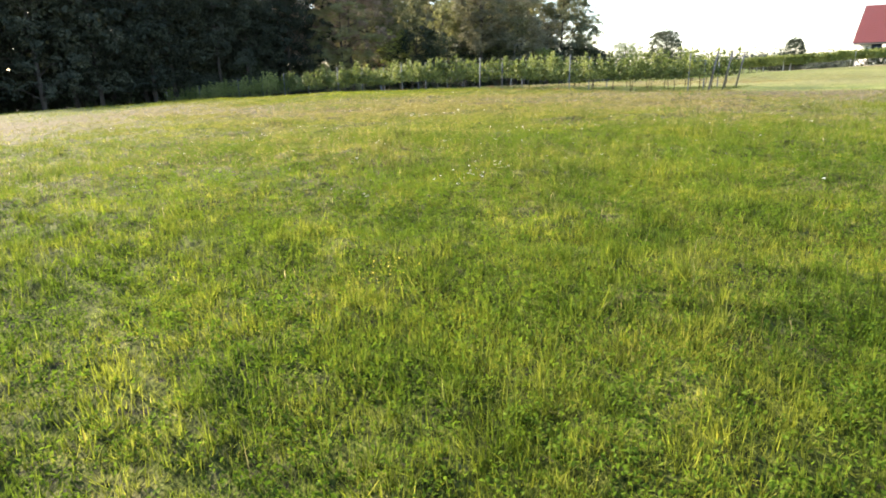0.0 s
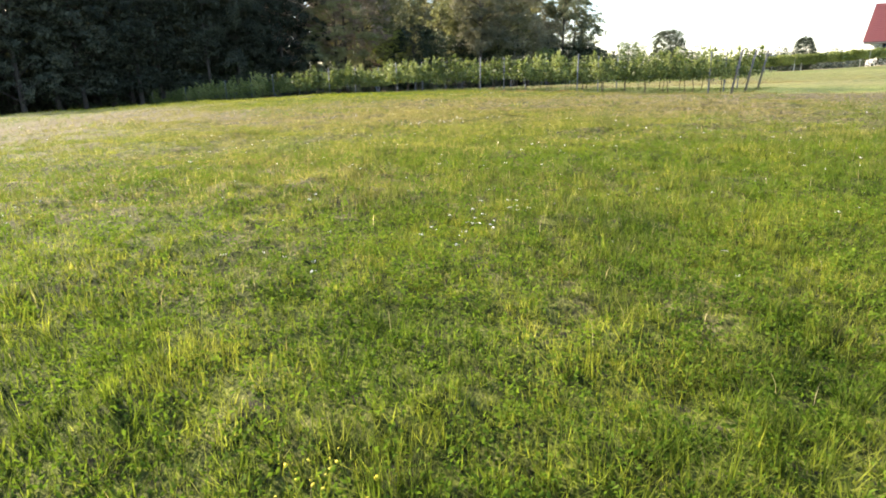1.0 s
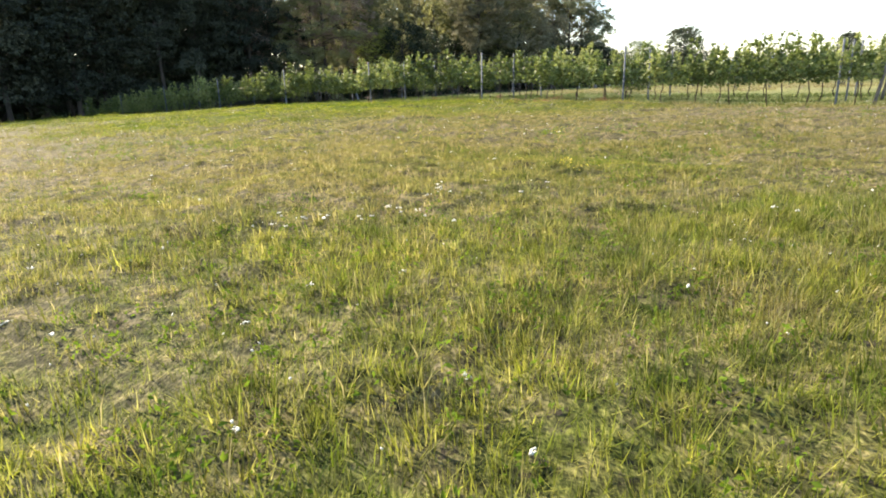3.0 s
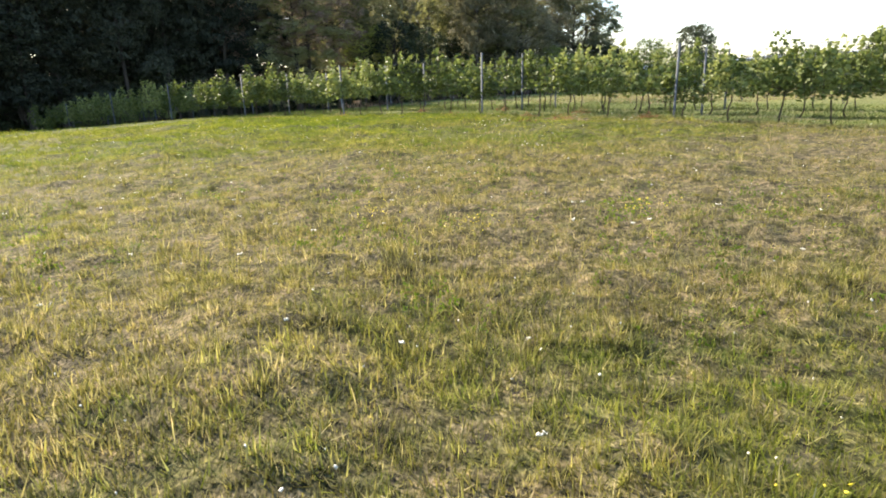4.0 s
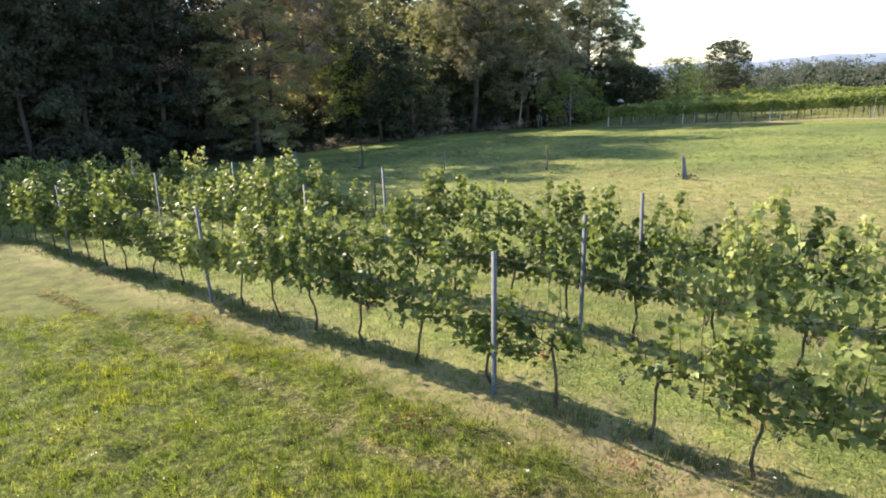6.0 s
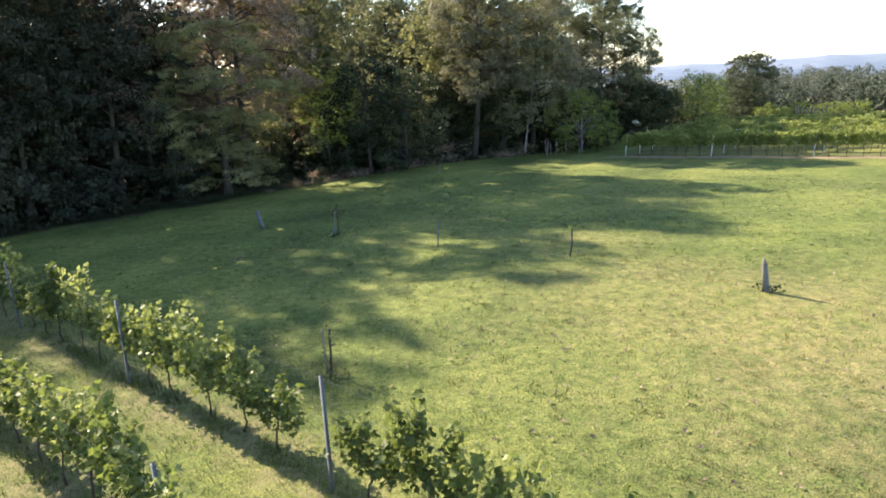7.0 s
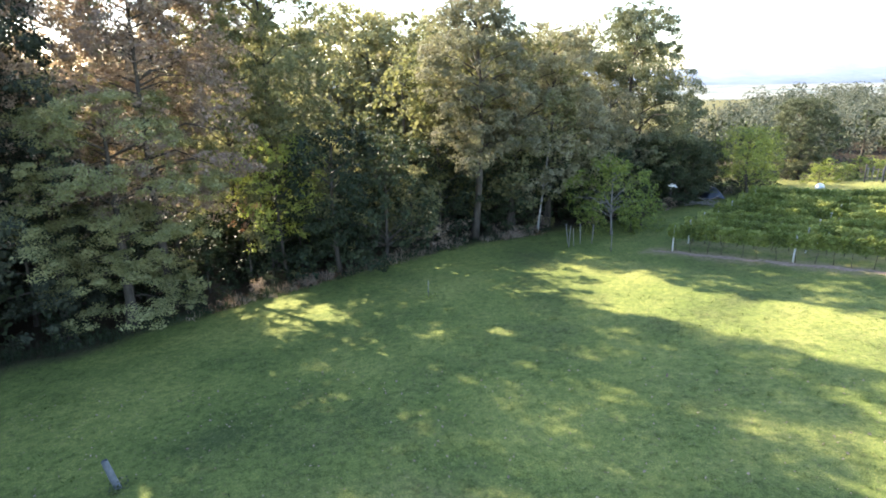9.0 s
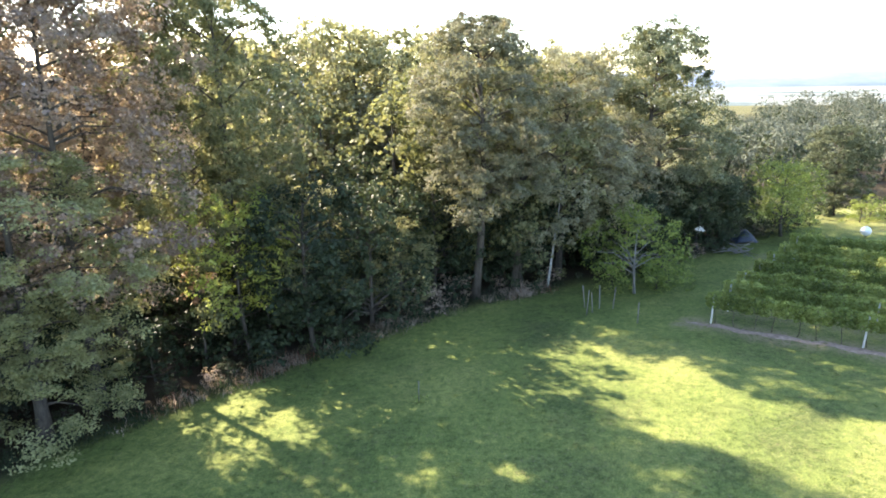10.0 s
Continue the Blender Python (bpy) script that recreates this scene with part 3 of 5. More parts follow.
K_EDGE = [tree_kind("edge_tree", M_OAK, M_BARK, seed=s, tall=17.0, wide=4.8, bare=3.4, clumps=80, per=200, leaf=0.26, trunk=0.24, top=0.5, lump=0.26) for s in (25, 26, 27)]
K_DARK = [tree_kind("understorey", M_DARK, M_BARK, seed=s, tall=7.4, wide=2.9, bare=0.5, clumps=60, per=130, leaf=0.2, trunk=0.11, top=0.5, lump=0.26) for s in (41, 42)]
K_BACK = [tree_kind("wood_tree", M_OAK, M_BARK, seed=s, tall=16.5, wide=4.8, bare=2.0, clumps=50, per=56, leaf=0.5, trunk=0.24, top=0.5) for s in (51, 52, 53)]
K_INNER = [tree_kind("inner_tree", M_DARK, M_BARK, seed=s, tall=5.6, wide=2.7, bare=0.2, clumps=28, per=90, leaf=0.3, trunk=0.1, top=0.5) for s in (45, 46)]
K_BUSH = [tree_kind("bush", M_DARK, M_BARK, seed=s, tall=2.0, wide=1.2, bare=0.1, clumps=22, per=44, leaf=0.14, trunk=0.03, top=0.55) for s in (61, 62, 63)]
K_SMALL = [tree_kind("small_tree", M_BRIGHT, M_BARK, seed=s, tall=5.0, wide=2.0, bare=0.7, clumps=46, per=64, leaf=0.16, trunk=0.07, top=0.5) for s in (71, 72)]
K_ROUND = [tree_kind("round_tree", M_OAK, M_BARK, seed=81, tall=9.0, wide=3.0, bare=0.9, clumps=110, per=330, leaf=0.16, trunk=0.17, top=0.55, lump=0.26)]

# gaps in the wood where low sun reaches the lawn: place on the lawn and width
SUN_GAPS = ((-2.6, 84.0, 2.3), (-2.5, 60.3, 0.7), (12.5, 87.3, 2.2), (16.0, 84.0, 2.4), (19.5, 81.0, 2.4), (33.0, 98.8, 2.2), (36.5, 95.5, 2.2))


def in_gap(x, y, top, wide):
    """Whether a plant there would stand in one of the gaps."""
    for gx, gy, r in SUN_GAPS:
        ahead = (x - gx) * SUN_WAY.x + (y - gy) * SUN_WAY.y
        aside = abs((x - gx) * SUN_WAY.y - (y - gy) * SUN_WAY.x)
        if ahead > -wide and aside < r + wide * 0.7 and top > max(ahead - wide * 0.5, 0) * math.tan(SUN_ELEVATION):
            return True
    return False


def build_wood():
    rng = np.random.default_rng(5)
    g = "trees along the wood's edge"
    # the marked trees of the edge
    plant("oak_tree", K_OAK[0], -12.9, 84.7, 20, 1.0, "grey-green oak with boughs drooping over the lawn's edge", g, squash=0.72)
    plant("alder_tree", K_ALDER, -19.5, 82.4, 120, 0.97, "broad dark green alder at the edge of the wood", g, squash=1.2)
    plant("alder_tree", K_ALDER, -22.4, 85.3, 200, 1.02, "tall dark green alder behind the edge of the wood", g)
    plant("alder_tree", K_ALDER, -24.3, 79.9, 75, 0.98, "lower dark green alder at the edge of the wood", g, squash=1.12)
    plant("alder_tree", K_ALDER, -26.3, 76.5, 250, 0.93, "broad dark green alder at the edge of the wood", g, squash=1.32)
    plant("larch_tree", K_THIN[0], -12.1, 87.6, 40, 1.08, "tall withered brown tree with thin hanging twigs", g)
    plant("larch_tree", K_THIN[1], -13.3, 92.4, 200, 1.1, "tall withered brown tree with thin hanging twigs", g)
    plant("larch_tree", K_THIN[0], -17.8, 87.2, 300, 1.06, "tall brownish tree with bare lower stem", g)
    plant("ash_tree", K_ASH[0], -10.9, 96.5, 10, 1.02, "tall yellow-green ash at the wood's edge", g, squash=1.15)
    plant("ash_tree", K_ASH[1], -7.7, 94.4, 100, 0.98, "tall yellow-green ash at the wood's edge", g, squash=1.14)
    plant("maple_tree", K_DARK[0], -3.2, 92.6, 60, 1.2, "dense dark green maple branching to the ground", g)
    plant("maple_tree", K_DARK[1], -0.3, 95.4, 160, 1.12, "dense dark green maple branching to the ground", g)
    plant("maple_sapling", tree_kind("maple", M_SUNLIT_LEAF, M_BARK, seed=73, tall=8.8, wide=2.2, bare=2.6, clumps=60, per=100, leaf=0.16, trunk=0.09, top=0.5), -6.4, 91.9, 30, 1.0, "slender maple with bright yellow-green leaves", g)
    plant("dogwood_tree", tree_kind("dogwood", M_RED, M_BARK, seed=77, tall=5.4, wide=0.9, bare=3.4, clumps=16, per=40, leaf=0.15, trunk=0.05), -8.6, 91.4, 130, 1.0, "thin dogwood whose top turns red in early autumn", g)
    plant("oak_tree", K_OAK[2], 6.1, 100.5, 0, 1.02, "tall oak with olive leaves turning brown", g, leaf=M_OLIVE)
    plant("oak_tree", K_OAK[1], 12.6, 105.2, 215, 0.94, "tall oak with olive leaves turning brown", g, leaf=M_OLIVE)
    plant("oak_tree", K_BROAD, 21.9, 113.0, 330, 1.03, "broad oak closing the wood's edge", g)
    # added deep in the wood to keep low sun off the lawn's edge
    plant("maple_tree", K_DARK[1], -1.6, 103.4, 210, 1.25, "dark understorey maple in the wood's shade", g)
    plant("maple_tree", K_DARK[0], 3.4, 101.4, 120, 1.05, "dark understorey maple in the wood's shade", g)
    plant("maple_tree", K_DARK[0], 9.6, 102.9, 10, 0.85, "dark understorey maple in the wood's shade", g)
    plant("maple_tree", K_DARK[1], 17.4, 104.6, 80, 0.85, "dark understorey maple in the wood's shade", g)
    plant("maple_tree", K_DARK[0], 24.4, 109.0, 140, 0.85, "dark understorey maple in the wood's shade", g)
    plant("birch_tree", (tree_kind("birch", M_DARK, M_PALE_BARK, seed=91, tall=8.0, wide=1.5, bare=3.0, clumps=26, per=30, leaf=0.2, trunk=0.07, lean=0.4)), 11.3, 102.2, 0, 1.0, "slim leaning birch with a pale stem", g)
    plant("wild_plum_tree", tree_kind("plum", M_BRIGHT, M_GREY_BARK, seed=75, tall=5.6, wide=2.5, bare=1.5, clumps=50, per=130, leaf=0.15, trunk=0.07, top=0.6), 16.6, 99.8, 40, 1.0, "small plum tree with yellowing leaves and bare twigs", g)
    # the rest of the wood, deeper towards the far end of the field
    marked = np.array([(o.location.x, o.location.y) for o in scene.objects if o.get("group") == g and o.name.split("_")[0] in ("oak", "ash", "larch", "alder")])
    for row, (back, gap, kinds, last) in enumerate(((1.8, 5.2, "edge", 22), (5.6, 5.0, "edge", 27), (10.0, 5.4, "back", 8), (17.0, 5.6, "back", 18), (23.5, 6.0, "back", 26), (30.0, 5.4, "tall", 36), (36.0, 5.4, "tall", 42))):
        for x in np.arange(-64 + row, last, gap * 0.79):
            px = x + rng.uniform(-1.0, 1.0) - 0.61 * back
            py = np.interp(x, EX, EY) + 0.79 * back + rng.uniform(-1.0, 1.0)
            turn, size = rng.uniform(0, 360), rng.uniform(0.84, 1.06)
            leaf = (M_OAK, M_ASH, M_ASH, M_OLIVE)[rng.integers(4)]
            kind = (K_EDGE if kinds == "edge" else K_BACK)[rng.integers(3)]
            if px < -14 and kinds == "edge":
                size *= 1.14
            if kinds == "tall":
                size *= 1.22
            if row == 0 and -19 < px < 1:
                continue
            fit = [f for f in (1.0, 0.82, 0.66, 0.5, 0.38) if not in_gap(px, py, 17.5 * size * f, 3.8 * f)]
            # left end of the wood: shade painted with darker leaves
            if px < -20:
                leaf = M_SHADED_LEAF
            if np.min(np.hypot(*(marked - (px, py)).T)) < 3.3 or not fit:
                continue
            size *= fit[0]
            plant("wood_tree", kind, px, py, turn, size, "tall broadleaf tree in the dark wood", "trees of the wood", leaf=leaf)
    for px, py, size in ((-4.0, 118.0, 1.2), (1.0, 119.5, 1.16), (4.6, 117.0, 1.1), (18.4, 117.8, 0.98), (23.8, 118.6, 0.9), (14.6, 114.0, 0.95)):
        plant("wood_tree", K_EDGE[int(py) % 3], px, py, px * 50, size, "tall broadleaf tree in the dark wood", "trees of the wood", leaf=M_ASH)
    # left trees placed to shade the lawn, their leaves darkened too
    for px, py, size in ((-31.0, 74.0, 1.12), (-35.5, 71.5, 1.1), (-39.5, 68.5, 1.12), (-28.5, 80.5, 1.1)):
        plant("wood_tree", K_EDGE[int(py) % 3], px, py, px * 50, size, "tall broadleaf tree in the dark wood", "trees of the wood", leaf=M_SHADED_LEAF)
    # added dark trees stand in for the black shade between the trunks
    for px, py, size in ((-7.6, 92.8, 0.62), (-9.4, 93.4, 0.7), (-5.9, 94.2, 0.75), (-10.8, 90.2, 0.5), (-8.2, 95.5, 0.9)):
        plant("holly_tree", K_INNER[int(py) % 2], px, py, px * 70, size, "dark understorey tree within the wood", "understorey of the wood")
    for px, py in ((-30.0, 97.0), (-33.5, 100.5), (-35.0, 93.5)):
        plant("wood_tree", K_EDGE[int(py) % 3], px, py, px * 50, 1.24, "tall broadleaf tree in the dark wood", "trees of the wood", leaf=M_SHADED_LEAF)
    # understorey and shrubs; the understorey's dark leaves paint the wood's inner shade
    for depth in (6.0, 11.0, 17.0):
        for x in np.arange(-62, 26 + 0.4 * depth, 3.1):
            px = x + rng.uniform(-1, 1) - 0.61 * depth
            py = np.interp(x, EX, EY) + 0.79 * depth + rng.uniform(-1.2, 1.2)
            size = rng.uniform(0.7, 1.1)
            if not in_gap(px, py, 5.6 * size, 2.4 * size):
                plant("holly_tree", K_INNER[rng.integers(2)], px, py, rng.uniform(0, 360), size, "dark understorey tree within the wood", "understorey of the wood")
    for x in np.arange(-62, 25, 1.15):
        px = x + rng.uniform(-0.5, 0.5)
        py = np.interp(px, EX, EY) + rng.uniform(0.4, 2.6)
        size = rng.uniform(0.22, 0.6) if rng.uniform() < 0.8 else rng.uniform(0.6, 1.0)
        if in_gap(px, py, 2.0 * size, 0.9 * size):
            size = 0.3
        # left of x -9 only the darkened leaves, painting the shade there
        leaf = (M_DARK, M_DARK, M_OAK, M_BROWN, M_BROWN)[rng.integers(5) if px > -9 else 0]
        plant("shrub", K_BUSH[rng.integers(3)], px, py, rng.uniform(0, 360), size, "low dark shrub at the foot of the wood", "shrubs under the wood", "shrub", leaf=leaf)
    # the garden side beyond the wood
    g2 = "garden trees past the wood"
    plant("walnut_tree", tree_kind("walnut", M_BRIGHT, M_BARK, seed=76, tall=6.6, wide=3.1, bare=1.7, clumps=80, per=90, leaf=0.18, trunk=0.13, top=0.55), 32.3, 110.6, 0, 0.9, "bright green young walnut beside the vineyard", g2)
    plant("walnut_tree", K_SMALL[1], 35.2, 115.0, 90, 1.0, "bright green young walnut beside the vineyard", g2)
    plant("pear_tree", K_ROUND[0], 41.8, 118.5, 60, 0.92, "dark upright rounded pear tree", g2, leaf=M_PEAR)
    plant("elder_shrub", K_DARK[0], 27.4, 111.3, 60, 0.72, "dark elder thicket by the vineyard corner", g2, "shrub")
    plant("elder_shrub", K_DARK[1], 30.2, 115.8, 60, 0.62, "dark elder thicket by the vineyard corner", g2, "shrub")
    for px, py, turn, size in ((26.0, 110.6, 110, 0.72), (29.0, 112.4, 200, 0.66), (22.4, 109.9, 280, 0.85), (24.6, 111.6, 20, 0.8)):
        plant("elder_shrub", K_DARK[int(turn) % 2], px, py, turn, size, "dark elder thicket by the vineyard corner", g2, "shrub")
    # dark shrubs that fill in the shadow under the walnut
    for k in range(6):
        plant("hazel_shrub", K_BUSH[k % 3], 31.2 + k * 1.15, 111.2 + k * 0.75, k * 50, 0.75 + 0.1 * (k % 3), "dark low shrub filling in the walnut tree's shadow", g2, "shrub", leaf=M_DARK)
    for px, py, size in ((19.2, 101.0, 1.25), (18.2, 100.2, 0.7), (15.4, 100.6, 0.8)):
        plant("hazel_shrub", K_BUSH[1], px, py, px * 40, size, "yellow-green shrub beside the plum tree", g2, "shrub", leaf=M_BRIGHT)
    for k in range(7):
        px, py = 28 + k * 2.2, 117 + 2.5 * math.sin(k * 1.7) + k * 0.7
        plant("hazel_shrub", K_BUSH[k % 3], px, py, k * 71, rng.uniform(1.0, 1.5), "grey-green hazel shrub behind the vineyard", g2, "shrub", leaf=(M_OAK, M_ASH, M_BRIGHT)[k % 3])
    plant("cherry_tree", K_ROUND[0], 47.4, 85.2, 10, 0.44, "small round garden tree behind the vine rows", g2, leaf=M_DARK, squash=1.05)


build_wood()


def build_far_woods():
    """Woods on the falling slope beyond: countless crowns of loose clumps."""
    rng = np.random.default_rng(17)
    cent, sz, out = [], [], []
    stems, inner = [], []
    for k in range(700):
        near = k < 420
        y = 148 + 130 * rng.uniform(0, 1) if near else 275 + 300 * rng.uniform(0, 1)
        x = rng.uniform(0.16, 0.95) * y
        if (x < 50 and y < 152) or x / (y - 55) < 0.4 or y > 185 + 900 * (x / (y - 55) - 0.46):
            continue
        ground = z_at(x, y)
        tall, wide = rng.uniform(6.5, 13.0), rng.uniform(3.6, 6.4) * (1 if near else 1.3)
        stems.append(tube([(x, y, ground - 0.3), (x + rng.normal() * 0.3, y, ground + tall * 0.7)], [0.2, 0.05], 5, False))
        middle, shape = np.array([x, y, ground + tall * 0.52]), np.array([wide, wide, tall * 0.46])
        for _ in range(13 if near else 7):
            d = unit(rng.normal(size=3) + [0, -0.25, 0.3])
            c = middle + d * shape * rng.uniform(0.5, 0.8)
            m = 30 if near else 14
            e = unit(rng.normal(size=(m, 3)) + d * 0.9 + [0, 0, 0.2])
            cent.append(c + e * rng.uniform(0.5, 1, (m, 1)) ** 0.4 * wide * 0.34)
            out.append(e * 2.4)
            sz.append(rng.uniform(0.5, 1.0, m) * (0.6 if near else 1.3))
        # large dark leaves paint the shade inside the crown
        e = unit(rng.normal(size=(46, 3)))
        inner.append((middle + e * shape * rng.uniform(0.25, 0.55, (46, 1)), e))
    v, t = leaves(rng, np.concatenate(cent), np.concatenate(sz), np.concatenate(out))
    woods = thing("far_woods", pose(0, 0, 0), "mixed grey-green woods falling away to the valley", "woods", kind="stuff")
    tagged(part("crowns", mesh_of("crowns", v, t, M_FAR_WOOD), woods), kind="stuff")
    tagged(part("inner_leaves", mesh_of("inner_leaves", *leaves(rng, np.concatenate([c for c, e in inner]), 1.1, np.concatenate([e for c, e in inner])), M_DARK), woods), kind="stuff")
    tagged(part("stems", mesh_of("stems", *merge(*stems), M_BARK), woods), kind="stuff")


build_far_woods()


# ---- vineyards ----
def vine_meshes(seed, count, leaf, spread_=0.62, high=2.0, simple=False):
    rng = np.random.default_rng(seed)
    wob = rng.normal(size=(5, 2)) * 0.035
    wob[0] = 0
    zs = np.array([-0.04, 0.2, 0.42, 0.62, 0.86])
    stem = np.stack([np.cumsum(wob[:, 0]), np.cumsum(wob[:, 1]), zs], 1)
    trunk = mesh_of("vine_trunk", *tube(stem, [0.027, 0.02, 0.018, 0.02, 0.016], 6), M_VINE_WOOD, True)
    top = stem[-1]
    canes, wood = [], []
    cent, out = [], []
    for k in range(8):
        x = (k - 3.5) / 3.5 * spread_ * 0.92 + rng.normal() * 0.06
        foot = top + [x, rng.normal() * 0.04, rng.uniform(-0.05, 0.08)]
        if k < 2:
            end = top + [(-1) ** k * spread_ * 0.85, 0, 0.06]
            canes.append(mesh_of("vine_cane", *tube([top, (top + end) / 2 + [0, 0, 0.04], end], [0.012, 0.009, 0.006], 5), M_VINE_WOOD, True))
        long = np.clip(rng.normal(0.76, 0.28), 0.25, 1.15) * (high - 0.84)
        tip = foot + [rng.normal() * 0.1, rng.normal() * 0.1, long]
        mid = (foot + tip) / 2 + rng.normal(size=3) * 0.06
        if rng.uniform() < 0.25:
            tip = tip + [rng.normal() * 0.2, rng.normal() * 0.12, -0.12]
        wood.append(tube([foot, mid, tip], [0.006, 0.005, 0.0025], 4, False))
        f = rng.uniform(0, 1, int(count / 9 * rng.uniform(0.6, 1.3)))[:, None]
        on = (1 - f) ** 2 * foot + 2 * f * (1 - f) * mid + f**2 * tip
        away = rng.normal(size=on.shape) * [0.082, 0.1, 0.06] * (1.35 - 0.85 * f)
        cent.append(on + away)
        out.append(unit(away) * 0.7)
    # leaves hanging about the cane
    m = count // 7
    cent.append(top + np.stack([rng.uniform(-1, 1, m) * spread_ * 0.9, rng.normal(size=m) * 0.09, rng.uniform(-0.12, 0.16, m)], 1))
    out.append(unit(rng.normal(size=(m, 3))) * 0.7)
    cent = np.concatenate(cent)
    low = 0.5 if simple else 0.7
    drop = cent[:, 2] < low + (0.15 if simple else 0)
    cent[drop, 2] = low + rng.uniform(0, 0.3, drop.sum())
    green = lobed_leaves(rng, cent, leaf * rng.uniform(0.6, 1.25, len(cent)), np.concatenate(out))
    if simple:
        return trunk, leaves(rng, cent, leaf * rng.uniform(0.7, 1.3, len(cent)), np.concatenate(out), 0.3, 0.85)
    return trunk, green, canes, mesh_of("vine_shoots", *merge(*wood), M_VINE_WOOD, True)


def lobed_leaves(rng, centres, sizes, outward):
    """Broad vine leaves with three lobes, hollowed along the midrib."""
    n = len(centres)
    normal = unit(rng.normal(size=(n, 3)) * 0.8 + outward + [0, 0, 0.3])
    along = unit(np.cross(np.cross(normal, [0, 0, -1.0] + rng.normal(size=(n, 3)) * 0.7), normal))
    side = np.cross(normal, along)
    shape = np.array([(0, -0.28, 0), (0.42, -0.34, 0.10), (0.52, 0.12, 0.13), (0.22, 0.2, 0.04), (0, 0.62, -0.05), (-0.22, 0.2, 0.04), (-0.52, 0.12, 0.13), (-0.42, -0.34, 0.10)])
    s = np.asarray(sizes)[:, None, None]
    verts = centres[:, None] + s * (shape[None, :, :1] * side[:, None] + shape[None, :, 1:2] * along[:, None] + shape[None, :, 2:] * normal[:, None])
    k = np.arange(n)[:, None] * 8
    tris = np.concatenate([k + f for f in ([0, 1, 2], [0, 2, 3], [0, 3, 4], [0, 4, 5], [0, 5, 6], [0, 6, 7])])
    return verts.reshape(-1, 3), tris


def grape_bunch(seed):
    rng = np.random.default_rng(seed)
    bits = []
    for k in range(26):
        f = k / 26
        a, r = k * 2.4, 0.045 * (1 - f) + 0.008
        c = np.array([r * math.cos(a), r * math.sin(a), -0.02 - 0.16 * f]) + rng.normal(size=3) * 0.004
        o = 0.013 * np.array([(1, 0, 0), (-1, 0, 0), (0, 1, 0), (0, -1, 0), (0, 0, 1), (0, 0, -1)])
        bits.append((c + o, np.array([(0, 2, 4), (2, 1, 4), (1, 3, 4), (3, 0, 4), (2, 0, 5), (1, 2, 5), (3, 1, 5), (0, 3, 5)])))
    return mesh_of("grape_bunch", *merge(*bits), M_GRAPE, True)


ALONG = math.degrees(math.atan2(D[1], D[0]))
K_VINE = []
for seed in range(8):
    wood, green, canes, shoots = vine_meshes(200 + seed, 460, 0.125, 0.6, 2.05)
    K_VINE.append((wood, mesh_of("vine_leaves", *green, M_VINE), canes, shoots))
def hedge_leaves(seed):
    """A trimmed vine's foliage: a narrow upright wall with a ragged top."""
    rng = np.random.default_rng(seed)
    n = 440
    c = np.stack([rng.uniform(-0.58, 0.58, n), np.clip(rng.normal(size=n) * 0.13, -0.25, 0.25), rng.uniform(0.86, 1.78, n)], 1)
    c[:, 2] += 0.05 * np.sin(c[:, 0] * 7 + seed) * (c[:, 2] > 1.3) + np.abs(rng.normal(size=n)) * 0.06
    c[:, 1] += 0.07 * np.sin(c[:, 0] * 5 + seed * 2 + c[:, 2] * 3)
    out = np.stack([0 * c[:, 0], np.sign(c[:, 1]) * 0.9, 0.5 * (c[:, 2] > 1.5)], 1)
    return leaves(rng, c, rng.uniform(0.11, 0.2, n), out, 0.3, 0.85)


K_VINE_THIN = []
for seed in range(3):
    wood, green, canes, shoots = vine_meshes(260 + seed, 120, 0.115, 0.42, 1.75)
    K_VINE_THIN.append((wood, mesh_of("vine_leaves", *green, M_VINE), canes, shoots))
K_VINE_FAR = []
for seed in range(4):
    wood, green = vine_meshes(300 + seed, 40, 0.2, 0.7, 1.9, True)[0], hedge_leaves(300 + seed)
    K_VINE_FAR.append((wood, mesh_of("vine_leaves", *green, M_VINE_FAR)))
K_GRAPES = [grape_bunch(s) for s in range(3)]


def post_meshes():
    """A rolled steel trellis post: an open channel with hook notches."""
    prof = [(-0.028, -0.02), (0.028, -0.02), (0.028, 0.02), (0.022, 0.02), (0.022, -0.014), (-0.022, -0.014), (-0.022, 0.02), (-0.028, 0.02)]
    v = np.array([(x, y, z) for z in (-0.1, 1.96) for x, y in prof])
    t = []
    for k in range(8):
        a, b = k, (k + 1) % 8
        t += [(a, b, b + 8), (a, b + 8, a + 8)]
    t += [(8, 9, 12), (8, 12, 13), (9, 10, 11), (9, 11, 12), (8, 13, 14), (8, 14, 15)]
    pieces = [(v, np.array(t))]
    for z in (0.82, 1.15, 1.5, 1.85):
        for sx in (-1, 1):
            pieces.append(block(0.012, 0.02, 0.03, 0, (sx * 0.034, 0, z)))
    return mesh_of("steel_post", *merge(*pieces), M_STEEL)


K_POST = post_meshes()
K_END = mesh_of("end_post", *merge(tube([(0, 0, -0.15), (0, 0, 1.0), (0.01, 0, 2.0)], [0.05, 0.048, 0.045], 8)), M_WOOD, True)
K_STUB = mesh_of("concrete_post", *merge(block(0.09, 0.09, 1.8, 0.012, (0, 0, -0.1))), M_CONCRETE)


